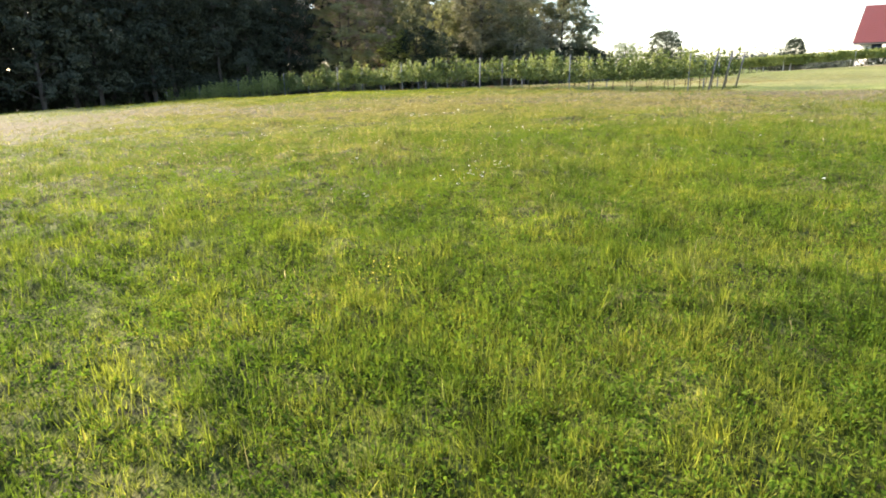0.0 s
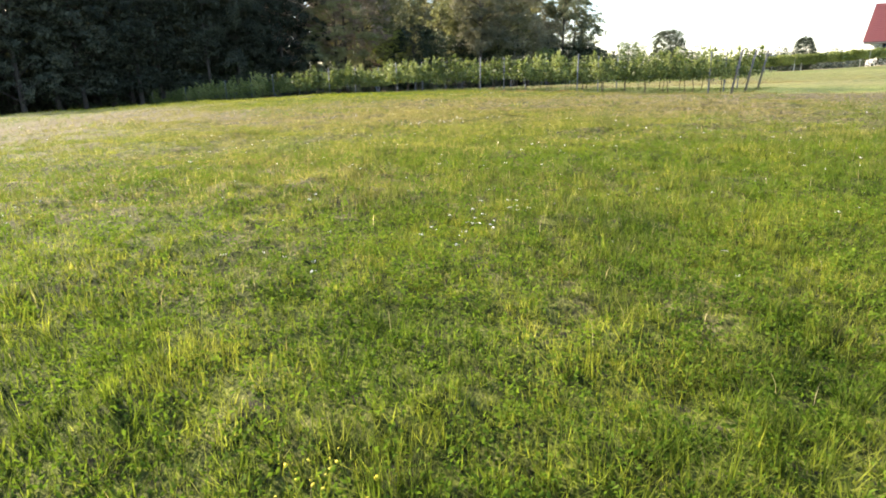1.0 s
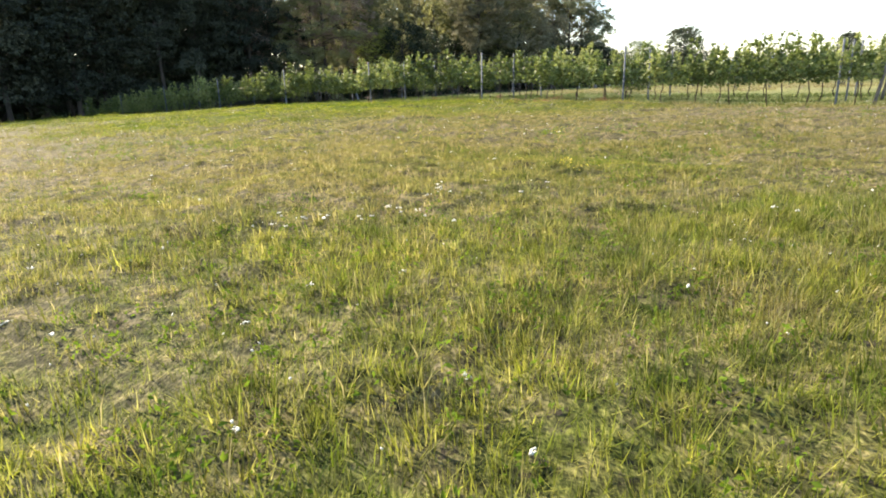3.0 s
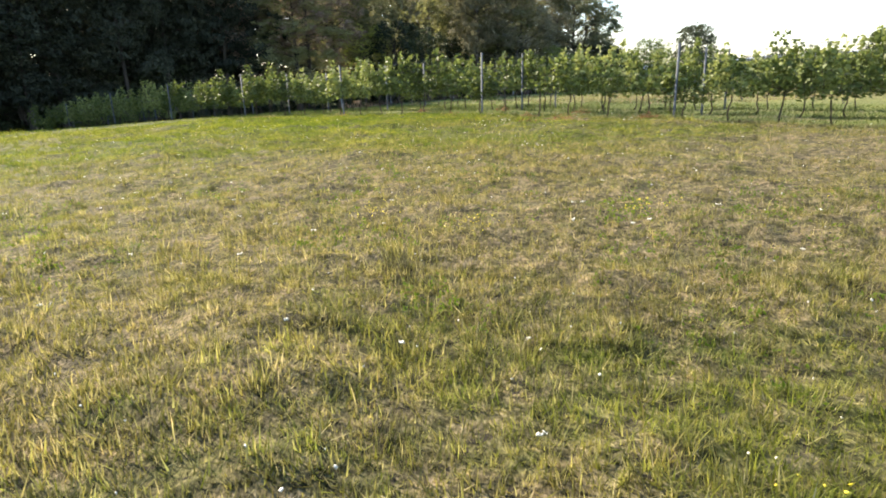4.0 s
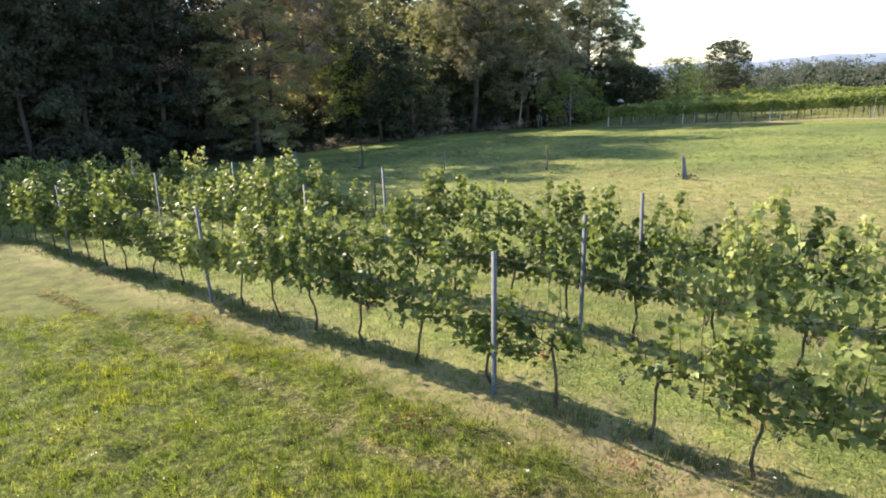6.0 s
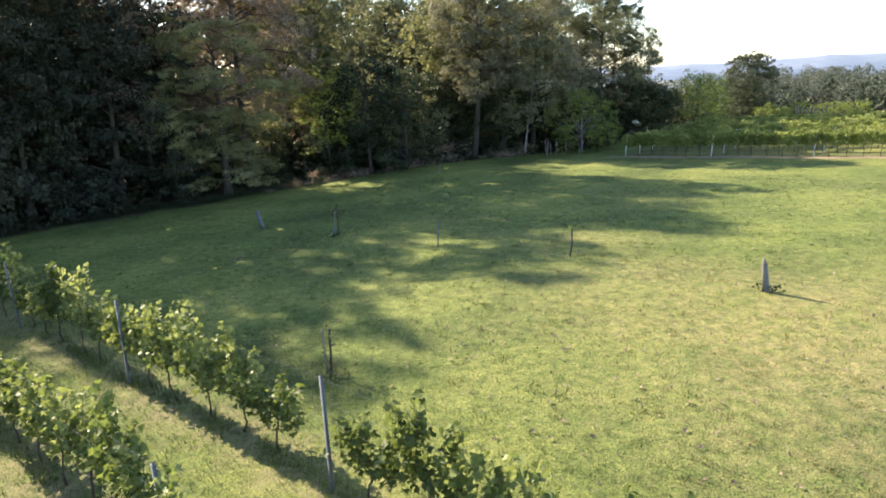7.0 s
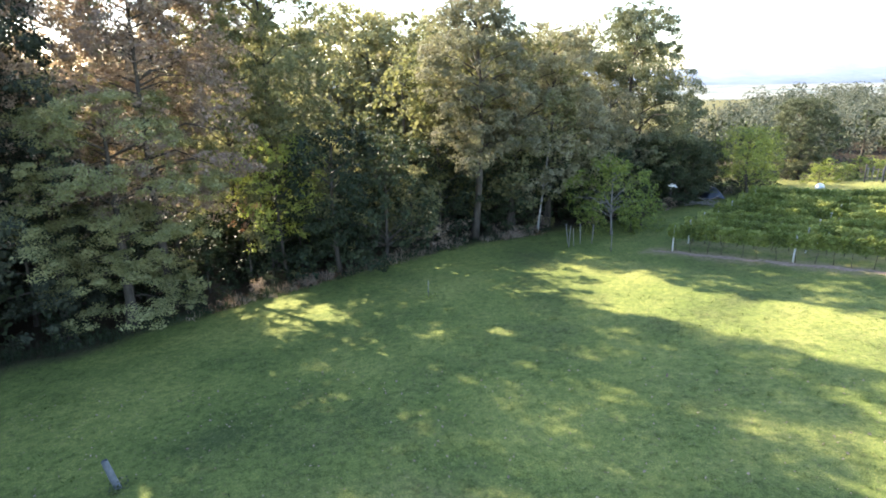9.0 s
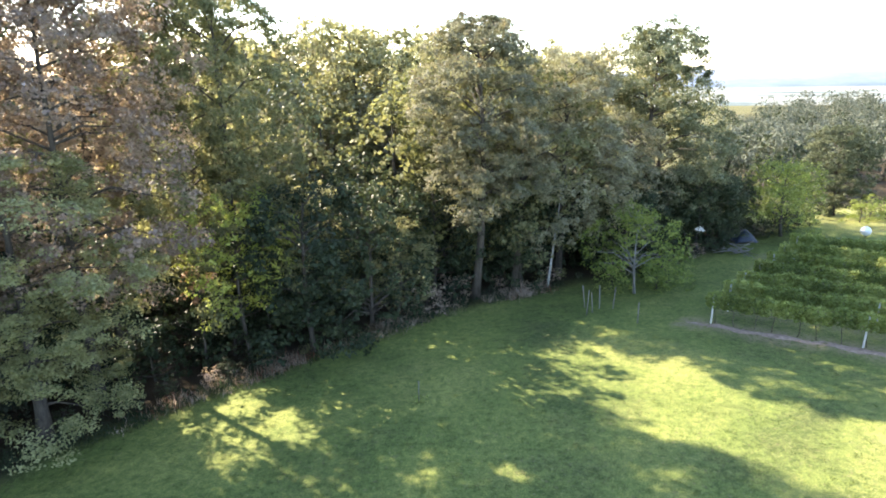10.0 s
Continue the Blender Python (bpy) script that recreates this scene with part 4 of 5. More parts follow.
def trellis_wire(s0, s1, off, heights):
    """The wires of one row, following the ground from post to post."""
    ss = np.linspace(s0, s1, max(2, int((s1 - s0) / 6.7) * 2))
    pieces = []
    for h in heights:
        pts = []
        for k, s in enumerate(ss):
            x, y = place_of(s, off)
            pts.append((x, y, z_at(x, y) + h - (0.015 if k % 2 else 0)))
        pieces.append(tube(pts, [0.0018] * len(pts), 4, False))
    return mesh_of("trellis_wire", *merge(*pieces), M_STEEL)


def build_near_vineyard():
    rng = np.random.default_rng(8)
    for r, off in enumerate(ROWS_NEAR):
        for k, s in enumerate(np.arange(-62.5, -10.0, 1.14)):
            s = s + rng.uniform(-0.12, 0.12)
            if rng.uniform() < 0.05:
                continue
            x, y = place_of(s, off + rng.normal() * 0.03)
            wood, green, canes, shoots = K_VINE[rng.integers(8)]
            size = rng.uniform(0.86, 1.06)
            if rng.uniform() < 0.08:
                size *= 0.72
            if r == 0 and -23.2 < s < -20.4:
                wood, green, canes, shoots = K_VINE_THIN[k % 3]
            elif r == 0 and -20.4 < s < -13:
                size *= 0.9
            root = thing("grapevine", pose(x, y, z_at(x, y), 0, 0, ALONG + (180 if rng.uniform() < 0.5 else 0)) @ Matrix.Diagonal((1.0, 1.0, size, 1)), "trellised grapevine with a thin twisted stem and leafy shoots", "grapevine", "vines of the near vineyard")
            part("trunk", wood, root)
            part("foliage", green, root)
            for cane in canes:
                part("cane", cane, root)
            tagged(part("shoot_growth", shoots, root), kind="stuff")
            for b in range(rng.integers(0, 4)):
                g = pose(rng.uniform(-0.5, 0.5), rng.uniform(-0.12, 0.12), rng.uniform(0.74, 0.9), 0, 0, rng.uniform(0, 360))
                part("fruit", K_GRAPES[b % 3], root, "dark blue hanging grape bunch", g)
        for s in np.arange(-23.45 - 6.7 * 5, -10, 6.7):
            x, y = place_of(s - (0.4 if s > -20 else 0), off - 0.2)
            tagged(new("trellis_post", K_POST), "galvanised steel trellis post between the vines", "post", "steel posts of the near vineyard").matrix_basis = pose(x, y, z_at(x, y), rng.normal() * 0.5, rng.normal() * 0.5, ALONG)
        for s, lean in ((-9.5, 8.5), (-63.4, -8.5)):
            x, y = place_of(s, off)
            tagged(new("end_post", K_END), "weathered wooden end post leaning away from its row", "post", "end posts of the near vineyard").matrix_basis = pose(x, y, z_at(x, y)) @ pose(0, 0, 0, 0, 0, ALONG) @ pose(0, 0, 0, 0, lean, 0)
        wire = new("trellis_wire", trellis_wire(-63.2, -9.3, off - 0.17, (0.84, 1.2, 1.55, 1.9)))
        tagged(wire, "thin galvanised wires strung along a vine row", "wire", "wires of the near vineyard")


def build_far_vineyard():
    rng = np.random.default_rng(9)
    for r, off in enumerate(ROWS_FAR):
        for s in np.arange(-44.25 + r * 0.3, 8.0 if r < 2 else -16.0, 1.0):
            s = s + rng.uniform(-0.1, 0.1)
            x, y = place_of(s, off)
            wood, green = K_VINE_FAR[rng.integers(4)]
            root = thing("grapevine", pose(x, y, z_at(x, y), 0, 0, ALONG + (180 if rng.uniform() < 0.5 else 0)) @ Matrix.Diagonal((1.0, 1.0, rng.uniform(0.92, 1.04), 1)), "dense trimmed grapevine in a hedge-like row", "grapevine", "vines of the far vineyard")
            part("trunk", wood, root)
            part("foliage", green, root)
        for s in np.arange(-44.4 + r * 0.3, 8.5 if r < 2 else -16.0, 7.1):
            x, y = place_of(s, off)
            tagged(new("trellis_post", K_STUB), "pale concrete trellis post in a vine row", "post", "posts of the far vineyard").matrix_basis = pose(x, y, z_at(x, y), rng.normal(), rng.normal(), ALONG)
        tagged(new("trellis_wire", trellis_wire(-44.3 + r * 0.3, 8.3 if r < 2 else -16.2, off, (0.84, 1.3, 1.8))), "thin galvanised wires strung along a vine row", "wire", "wires of the far vineyard")


def build_earth_strip(s0, s1, off, half, seed, label):
    """Bare trodden earth along a row, with ragged edges sinking into the grass."""
    ss, ws = np.arange(s0, s1, 0.16), np.linspace(-1, 1, 9)
    gs, gw = np.meshgrid(ss, ws * half, indexing="ij")
    gw = gw * (1 + 0.3 * np.sin(gs * 0.73) * np.sin(gs * 2.9 + 1)) + 0.12 * np.sin(gs * 1.1 + seed) + 0.06 * np.sin(gs * 3.7)
    x, y = D[0] * gs + N[0] * (off + gw), D[1] * gs + N[1] * (off + gw)
    rough = np.random.default_rng(seed).normal(size=gs.shape) * 0.01 + 0.012 * np.sin(gs * 2.3 + gw * 4)
    z = height(x, y) + 0.022 + rough - 0.07 * np.abs(np.broadcast_to(ws, gs.shape)) ** 3 - 0.05 * (1 - ease(0, 0.8, gs - s0) * (1 - ease(-0.8, 0, gs - s1)))
    p = (np.arange(len(ss) - 1)[:, None] * 9 + np.arange(8)).ravel()
    me = mesh_of("earth_strip", np.stack([x, y, z], -1).reshape(-1, 3), np.concatenate([np.stack([p, p + 9, p + 10], 1), np.stack([p, p + 10, p + 1], 1)]), M_EARTH, True)
    tagged(new("earth_strip", me), label, "bare earth", kind="structure")


build_near_vineyard()
build_far_vineyard()
build_earth_strip(-46.0, 8.0, ROWS_FAR[0] - 0.42, 0.45, 1, "bare pinkish earth along the front vine row")


# ---- house, stakes and garden things ----
def build_house():
    """The gabled house behind the vineyard: wall, tiled roof, window, door, porch post."""
    at = pose(62.65, 95.86, z_at(64, 98) - 0.2, 0, 0, -45)
    house = thing("house", at, "white rendered house with a steep red tiled roof", "house")
    long_, deep, eave, ridge = 12.0, 8.6, 4.25, 9.4
    o = [(0, 0), (long_, 0), (long_, deep), (0, deep)]
    v = [(x, y, z) for z in (0, eave) for x, y in o] + [(0, deep / 2, ridge - 0.35), (long_, deep / 2, ridge - 0.35)]
    t = [(0, 1, 5), (0, 5, 4), (1, 2, 6), (1, 6, 5), (2, 3, 7), (2, 7, 6), (3, 0, 4), (3, 4, 7), (4, 8, 7), (5, 6, 9)]
    wall = part("wall", mesh_of("wall", v, t, M_RENDER), house)
    pitch = math.atan2(ridge - eave, deep / 2)
    slope = math.hypot(ridge - eave, deep / 2) + 0.75
    roof = part("roof", mesh_of("roof", *merge(*[((lambda b: (np.array([(Matrix.Translation((long_ / 2, deep / 2, ridge)) @ Matrix.Rotation(sgn * math.pi / 2 - math.pi / 2, 4, "Z") @ Matrix.Rotation(pitch, 4, "X") @ Vector(p))[:] for p in b[0]]), b[1]))(block(long_ + 1.4, slope, 0.12, 0.0, (0, -slope / 2, -0.12)))) for sgn in (1, 3)]), M_FRAME), house, "timber eaves boarding")
    tile = tile_mesh()
    steps, count = int(slope / 0.34), int((long_ + 1.4) / 0.62)
    front = Matrix.Translation((long_ / 2, deep / 2, ridge)) @ Matrix.Rotation(pitch, 4, "X")
    for i in range(steps):
        for j in range(count):
            ob = part("roof_tile", tile, roof)
            ob.matrix_basis = front @ pose(-(long_ + 1.4) / 2 + 0.31 + j * 0.6185, -0.34 * i - 0.2, 0.022, -8.0, 0, 0)
    for x, wide in ((2.4, 1.3), (6.2, 1.3)):
        win = part("window", mesh_of("window", *merge(*[block(*b) for b in ((wide, 0.1, 0.08, 0.01, (x, -0.03, 2.4)), (wide, 0.1, 0.08, 0.01, (x, -0.03, 3.7)), (0.08, 0.1, 1.22, 0.01, (x - wide / 2 + 0.04, -0.03, 2.48)), (0.08, 0.1, 1.22, 0.01, (x + wide / 2 - 0.04, -0.03, 2.48)), (0.06, 0.08, 1.22, 0.0, (x, -0.03, 2.48)))]), M_FRAME), house, "dark framed window")
        part("pane", mesh_of("pane", *block(wide - 0.1, 0.02, 1.2, 0, (x, -0.02, 2.49)), M_GLASS), win)
        part("sill", mesh_of("sill", *block(wide + 0.2, 0.22, 0.05, 0.01, (x, -0.1, 2.34)), M_CONCRETE), win)
    part("porch_post", mesh_of("porch_post", *block(0.12, 0.12, 3.85, 0.015, (-0.55, -0.5, 0)), M_WHITE), house)
    part("porch_post", mesh_of("porch_post", *block(0.12, 0.12, 3.85, 0.015, (5.0, -0.5, 0)), M_WHITE), house)


def tile_mesh():
    """One wide interlocking clay tile with two rolls."""
    xs = np.linspace(-0.31, 0.31, 9)
    zs = 0.02 + 0.011 * np.cos(xs / 0.31 * 2 * np.pi)
    v = np.concatenate([np.stack([xs, 0 * xs - 0.2, zs + 0.012], 1), np.stack([xs, 0 * xs + 0.18, zs - 0.006], 1), np.stack([xs, 0 * xs - 0.2, zs - 0.012], 1)])
    k = np.arange(8)
    t = np.concatenate([np.stack([k, k + 1, k + 10], 1), np.stack([k, k + 10, k + 9], 1), np.stack([k + 18, k + 19, k + 1], 1), np.stack([k + 18, k + 1, k], 1)])
    return mesh_of("roof_tile", v, t, M_TILE)


def build_lawn_things():
    rng = np.random.default_rng(3)
    g = "young trees and stakes on the lawn"

    def stake(x, y, tall, lean, turn, label, rad=0.03, mat=M_WOOD):
        root = thing("stake", pose(x, y, z_at(x, y), 0, 0, turn) @ pose(0, 0, 0, 0, lean, 0), label, "stake", g)
        part("pole", mesh_of("pole", *tube([(0, 0, -0.1), (0, 0, tall * 0.5), (0.01, 0, tall)], [rad, rad * 0.95, rad * 0.85], 7), mat, True), root)
        return root

    def sapling(x, y, tall, turn, leaf, label, clumps=7):
        root = plant("sapling", tree_kind("sapling", leaf, M_BARK, seed=int(x * 10 + 400), tall=tall, wide=0.22, bare=tall * 0.55, clumps=clumps, per=9, leaf=0.07, trunk=0.014), x, y, turn, 1.0, label, g, "sapling")
        return root

    def weeds(x, y, seed, leaf=M_DARK):
        r2 = np.random.default_rng(seed)
        c = r2.normal(size=(70, 3)) * [0.2, 0.2, 0.1]
        c[:, 2] = np.abs(c[:, 2]) + 0.05
        tagged(new("weed_tuft", mesh_of("weed_tuft", *leaves(r2, c, r2.uniform(0.06, 0.14, 70)), leaf)), "dark tuft of weeds round a stake's foot", "weeds", g, "stuff").matrix_basis = pose(x, y, z_at(x, y))

    # the post wrapped in a grey guard, leaning a little
    st = stake(11.5, 56.55, 1.0, -7, 10, "thick grey stake with a wrapped plastic guard", 0.045)
    part("guard", mesh_of("guard", *tube([(0.07, 0, -0.05), (0.06, 0.01, 0.45), (0.03, 0, 0.86)], [0.10, 0.085, 0.07], 9, False), M_TUBE, True), st, "grey plastic trunk guard")
    weeds(11.6, 56.55, 1)
    st = stake(-6.37, 70.0, 0.95, -14, 10, "leaning grey tree guard on the shaded lawn", 0.03)
    part("guard", mesh_of("guard", *tube([(0, 0, -0.05), (0, 0, 0.5), (0, 0, 0.98)], [0.10, 0.10, 0.095], 10, False), M_TUBE, True), st, "grey plastic trunk guard")
    weeds(-6.3, 69.9, 7)
    st = stake(-2.35, 67.1, 1.2, 3, 0, "thin stake with a pale guard and dark foot", 0.025)
    part("guard", mesh_of("guard", *tube([(0, 0, 0.05), (0, 0, 0.5)], [0.06, 0.055], 9, False), M_TUBE, True), st, "grey plastic trunk guard")
    weeds(-2.3, 67.0, 2)
    sapling(-2.2, 67.2, 1.5, 20, M_DARK, "young tree sapling tied to its stake")
    st = stake(2.3, 63.8, 1.0, 2, 0, "short grey stake on the lawn", 0.03, M_TUBE)
    stake(6.95, 61.1, 0.95, 2, 0, "thin wooden stake with a sapling", 0.014, M_GREY_BARK)
    sapling(7.0, 61.2, 1.15, 40, M_BRIGHT, "thin young sapling beside a stake", 5)
    stake(-0.2, 52.6, 1.1, -4, 0, "thin wooden stake with a small sapling", 0.022)
    sapling(-0.15, 52.7, 1.2, 80, M_OAK, "thin young sapling beside a stake", 6)
    weeds(-0.1, 52.6, 4, M_ASH)
    stake(2.6, 85.8, 1.0, 0, 0, "thin wooden stake in the shade by the wood", 0.02)
    weeds(2.6, 85.8, 5, M_BRIGHT)
    # fence stakes by the wood
    for k, (x, y, tall, lean) in enumerate(((12.45, 95.9, 1.6, 3), (12.9, 96.3, 1.35, -9), (13.5, 96.9, 1.5, 5), (14.3, 96.8, 1.4, -4), (12.7, 97.3, 1.5, 8), (14.95, 94.2, 1.3, 2))):
        stake(x, y, tall, lean, k * 50, "pale weathered fence stake near the plum tree", 0.035)
    # rubble and covered pile at the corner of the far vineyard
    pile = thing("covered_pile", pose(28.9, 109.9, z_at(28.9, 109.9)) @ Matrix.Diagonal((0.8, 0.8, 0.7, 1)), "low wood pile under a blue tarpaulin", "wood pile")
    xs, ys = np.meshgrid(np.linspace(-1.2, 1.2, 15), np.linspace(-0.8, 0.8, 11))
    zz = 1.5 * (1 - np.abs(xs / 1.25) ** 1.6) * (1 - (ys / 0.85) ** 4) + 0.06 * np.sin(xs * 5) * np.sin(ys * 6)
    p = (np.arange(10)[:, None] * 15 + np.arange(14)).ravel()
    part("tarpaulin", mesh_of("tarpaulin", np.stack([xs, ys, zz], -1).reshape(-1, 3), np.concatenate([np.stack([p, p + 1, p + 16], 1), np.stack([p, p + 16, p + 15], 1)]), M_TARP, True), pile)
    for k in range(5):
        part("log", mesh_of("log", *tube([(-1.35, 0, 0), (1.35, 0.05, 0)], [0.1, 0.09], 8), M_BARK, True), pile, "", pose(0, -0.5 + k * 0.25, 0.12))
    brush = thing("brush_pile", pose(26.5, 106.4, z_at(26.5, 106.4)), "heap of grey cut branches", "brush pile")
    for k in range(26):
        a, b = rng.uniform(0, 6.28), rng.uniform(0.1, 0.6)
        c = np.array([rng.normal() * 0.7, rng.normal() * 0.4, b])
        w = np.array([math.cos(a), math.sin(a), rng.normal() * 0.25]) * rng.uniform(0.5, 1.1)
        part("branch", mesh_of("branch", *tube([c - w, c + rng.normal(size=3) * 0.06, c + w], [0.03, 0.025, 0.012], 5), M_WOOD, True), brush)
    # white round object of unknown kind on a post by the vineyard's top
    lamp = thing("garden_lamp", pose(37.7, 108.2, z_at(37.7, 108.2)), "white globe of unknown kind on a short post", "lamp")
    part("pole", mesh_of("pole", *tube([(0, 0, -0.1), (0, 0, 0.2)], [0.045, 0.04], 8), M_STEEL, True), lamp)
    bm = bmesh.new()
    bmesh.ops.create_icosphere(bm, subdivisions=3, radius=0.38)
    for f in bm.faces:
        f.smooth = True
    me = bpy.data.meshes.new("globe")
    bm.to_mesh(me)
    bm.free()
    me.materials.append(M_WHITE)
    part("globe", me, lamp, "plain white globe", pose(0, 0, 0.5))
    # pale sheet caught in the shrubs
    xs, ys = np.meshgrid(np.linspace(-0.5, 0.5, 11), np.linspace(-0.35, 0.35, 8))
    zz = 0.09 * np.sin(xs * 9 + ys * 7) + 0.07 * np.sin(ys * 13 - xs * 4) - 0.35 * np.abs(xs)
    p = (np.arange(7)[:, None] * 11 + np.arange(10)).ravel()
    sheet = mesh_of("plastic_sheet", np.stack([xs, ys * 0.5, zz + ys * 0.7], -1).reshape(-1, 3), np.concatenate([np.stack([p, p + 1, p + 12], 1), np.stack([p, p + 12, p + 11], 1)]), M_CONCRETE, True)
    tagged(new("plastic_sheet", sheet), "crumpled white plastic sheet caught in dark shrubs", "plastic sheet").matrix_basis = pose(24.35, 108.1, 0.75, 0, 0, 20) @ Matrix.Diagonal((0.8, 0.8, 0.7, 1))
    # dark shrubs added before the house wall, standing in for its shaded foot
    for k in range(7):
        plant("garden_shrub", K_BUSH[k % 3], 62.65 + 1.13 * k - 1.0, 95.86 - 1.13 * k - 1.0, k * 66, 1.15 + 0.15 * (k % 2), "dark green shrub added for the shaded foot of the house", "shrubs before the house", "shrub", leaf=M_DARK)
    # dark slatted frame on the rise
    gate = thing("pergola", pose(45.0, 110.4, z_at(45.0, 110.4), 0, 0, -30) @ Matrix.Diagonal((0.85, 0.85, 0.9, 1)), "dark timber garden frame with weathered slats", "pergola")
    for k in range(13):
        hx, hy = 41.0 + k * 1.25, 113.6 + 0.35 * k + 0.4 * math.sin(k * 2.1)
        plant("hedge_shrub", K_BUSH[k % 3], hx, hy, k * 83, 0.95 + 0.12 * math.sin(k * 1.7), "light green leafy hedge shrub behind the lawn", "hedge behind the garden", "shrub", leaf=M_BRIGHT)
    for x in (-1.7, 0, 1.7):
        part("post", mesh_of("post", *block(0.16, 0.16, 1.9, 0.015, (x, 0, -0.1)), M_FRAME), gate)
    for k in range(0, 14, 2):
        part("slat", mesh_of("slat", *block(0.1, 0.03, 1.35, 0.006, (-1.5 + k * 0.23, -0.1, 0.15 + 0.15 * math.sin(k))), M_GREY_BARK), gate)
    part("rail", mesh_of("rail", *block(3.4, 0.05, 0.1, 0.01, (0, -0.05, 1.3)), M_FRAME), gate)
    part("rail", mesh_of("rail", *block(3.4, 0.05, 0.1, 0.01, (0, -0.05, 0.35)), M_FRAME), gate)


build_house()
build_lawn_things()


# ---- grass, weeds and flowers ----
def blades(rng, x, y, tall, wide, bend, away=None, matted=False, fine=False):
    """Bent grass blades rooted at x, y: narrow kites that lean and tip over."""
    n = len(x)
    a = rng.uniform(0, 2 * np.pi, n) if away is None else away + rng.normal(size=n) * 0.7
    turn = a + rng.normal(size=n) * 0.8
    out, side = np.stack([np.cos(a), np.sin(a), 0 * a], 1), np.stack([-np.sin(turn), np.cos(turn), 0 * a], 1)
    root = np.stack([x, y, height(x, y) - 0.012 + (thatch(x, y) if matted else 0)], 1)
    b = (rng.uniform(0.1, 1.0, n) * bend)[:, None]
    t, w = tall[:, None], wide[:, None]
    up = np.array([0, 0, 1.0])
    mid = root + out * t * b * 0.28 + up * t * 0.5
    tip = root + out * t * b + up * t * np.clip(1 - 0.45 * b, 0.15, 1)
    if fine:
        return np.stack([root - side * w / 2, root + side * w / 2, tip], 1).reshape(-1, 3), np.arange(n)[:, None] * 3 + [0, 1, 2]
    verts = np.stack([root, mid + side * w / 2, tip, mid - side * w / 2], 1).reshape(-1, 3)
    k = np.arange(n)[:, None] * 4
    return verts, np.concatenate([k + [0, 1, 3], k + [3, 1, 2]])


def lattice(x, y, cell, seed):
    """Smooth uneven values between 0 and 1 from a lattice of that cell."""
    table = np.random.default_rng(seed).uniform(size=(64, 64))
    u, v = np.asarray(x) / cell, np.asarray(y) / cell
    i, j = np.floor(u).astype(int), np.floor(v).astype(int)
    f, h = u - i, v - j
    f, h = f * f * (3 - 2 * f), h * h * (3 - 2 * h)
    low = table[i % 64, j % 64] * (1 - f) + table[(i + 1) % 64, j % 64] * f
    high = table[i % 64, (j + 1) % 64] * (1 - f) + table[(i + 1) % 64, (j + 1) % 64] * f
    return low * (1 - h) + high * h


def thatch(x, y):
    """Height of the matted old grass over the ground."""
    a, b = lattice(x + 0.3 * y, y, 0.62, 5), lattice(x, y + 0.4 * x, 0.23, 6)
    return 0.015 + 0.05 * a * a + 0.065 * b * b * (0.4 + a) + 0.02 * lattice(x - 0.5 * y, y, 0.09, 7)


def wisps(rng, x, y, long, wide):
    """Lodged dry blades lying over the matted grass, combed patch by patch."""
    n = len(x)
    a = 6.3 * (lattice(x, y, 1.3, 8) + 0.6 * lattice(x, y, 0.4, 9)) + rng.normal(size=n) * 1.3
    out, side = np.stack([np.cos(a), np.sin(a), 0 * a], 1), np.stack([-np.sin(a), np.cos(a), rng.normal(size=n) * 0.8], 1)
    lift = (long * np.abs(rng.normal(size=n)) * 0.17)[:, None] * np.array([0, 0, 1.0])
    root = np.stack([x, y, height(x, y) + thatch(x, y) - 0.012], 1)
    verts = np.stack([root - side * wide[:, None] / 2, root + side * wide[:, None] / 2, root + out * long[:, None] + lift], 1).reshape(-1, 3)
    return verts, np.arange(n)[:, None] * 3 + [0, 1, 2]


def scatter(rng, count, low, high):
    """Places thinning with the distance from the way over the meadow."""
    y = rng.uniform(low, high, count)
    return 1.0 + rng.normal(size=count) * (4.2 + 0.14 * (y - low)) - np.abs(rng.normal(size=count)) * 0.16 * np.clip(y - 22, 0, 20), y


def tufts(rng, clumps, each, low, high, grow, broad):
    """Tufts of grass: blades springing outward from a common foot."""
    cx, cy = scatter(rng, clumps, low, high)
    keep = (cx * N[0] + cy * N[1] < 32.3) & (np.abs(cx) < 30)
    cx, cy = cx[keep], cy[keep]
    m = len(cx)
    reach = rng.uniform(0.04, 0.17, m) * (each / 16) ** 0.6
    dry = dryness(cx, cy)
    size = grow * np.clip(rng.lognormal(0, 0.35, m), 0.4, 1.6) * (0.55 + 0.9 * patch(cx, cy, 0.8, 1.0)) * (1.1 - 0.35 * dry)
    i = np.repeat(np.arange(m), each)
    a, r = rng.uniform(0, 2 * np.pi, m * each), np.sqrt(rng.uniform(0, 1, m * each))
    x, y = cx[i] + reach[i] * r * np.cos(a), cy[i] + reach[i] * r * np.sin(a)
    tall = size[i] * rng.uniform(0.5, 1.2, m * each)
    wide = broad * rng.uniform(0.6, 1.5, m)[i] * rng.uniform(0.7, 1.3, m * each)
    return blades(rng, x, y, tall, wide, (0.45 + 0.55 * r + 0.35 * dry[i]) * rng.uniform(0.7, 1.3, m)[i], a, True, True)


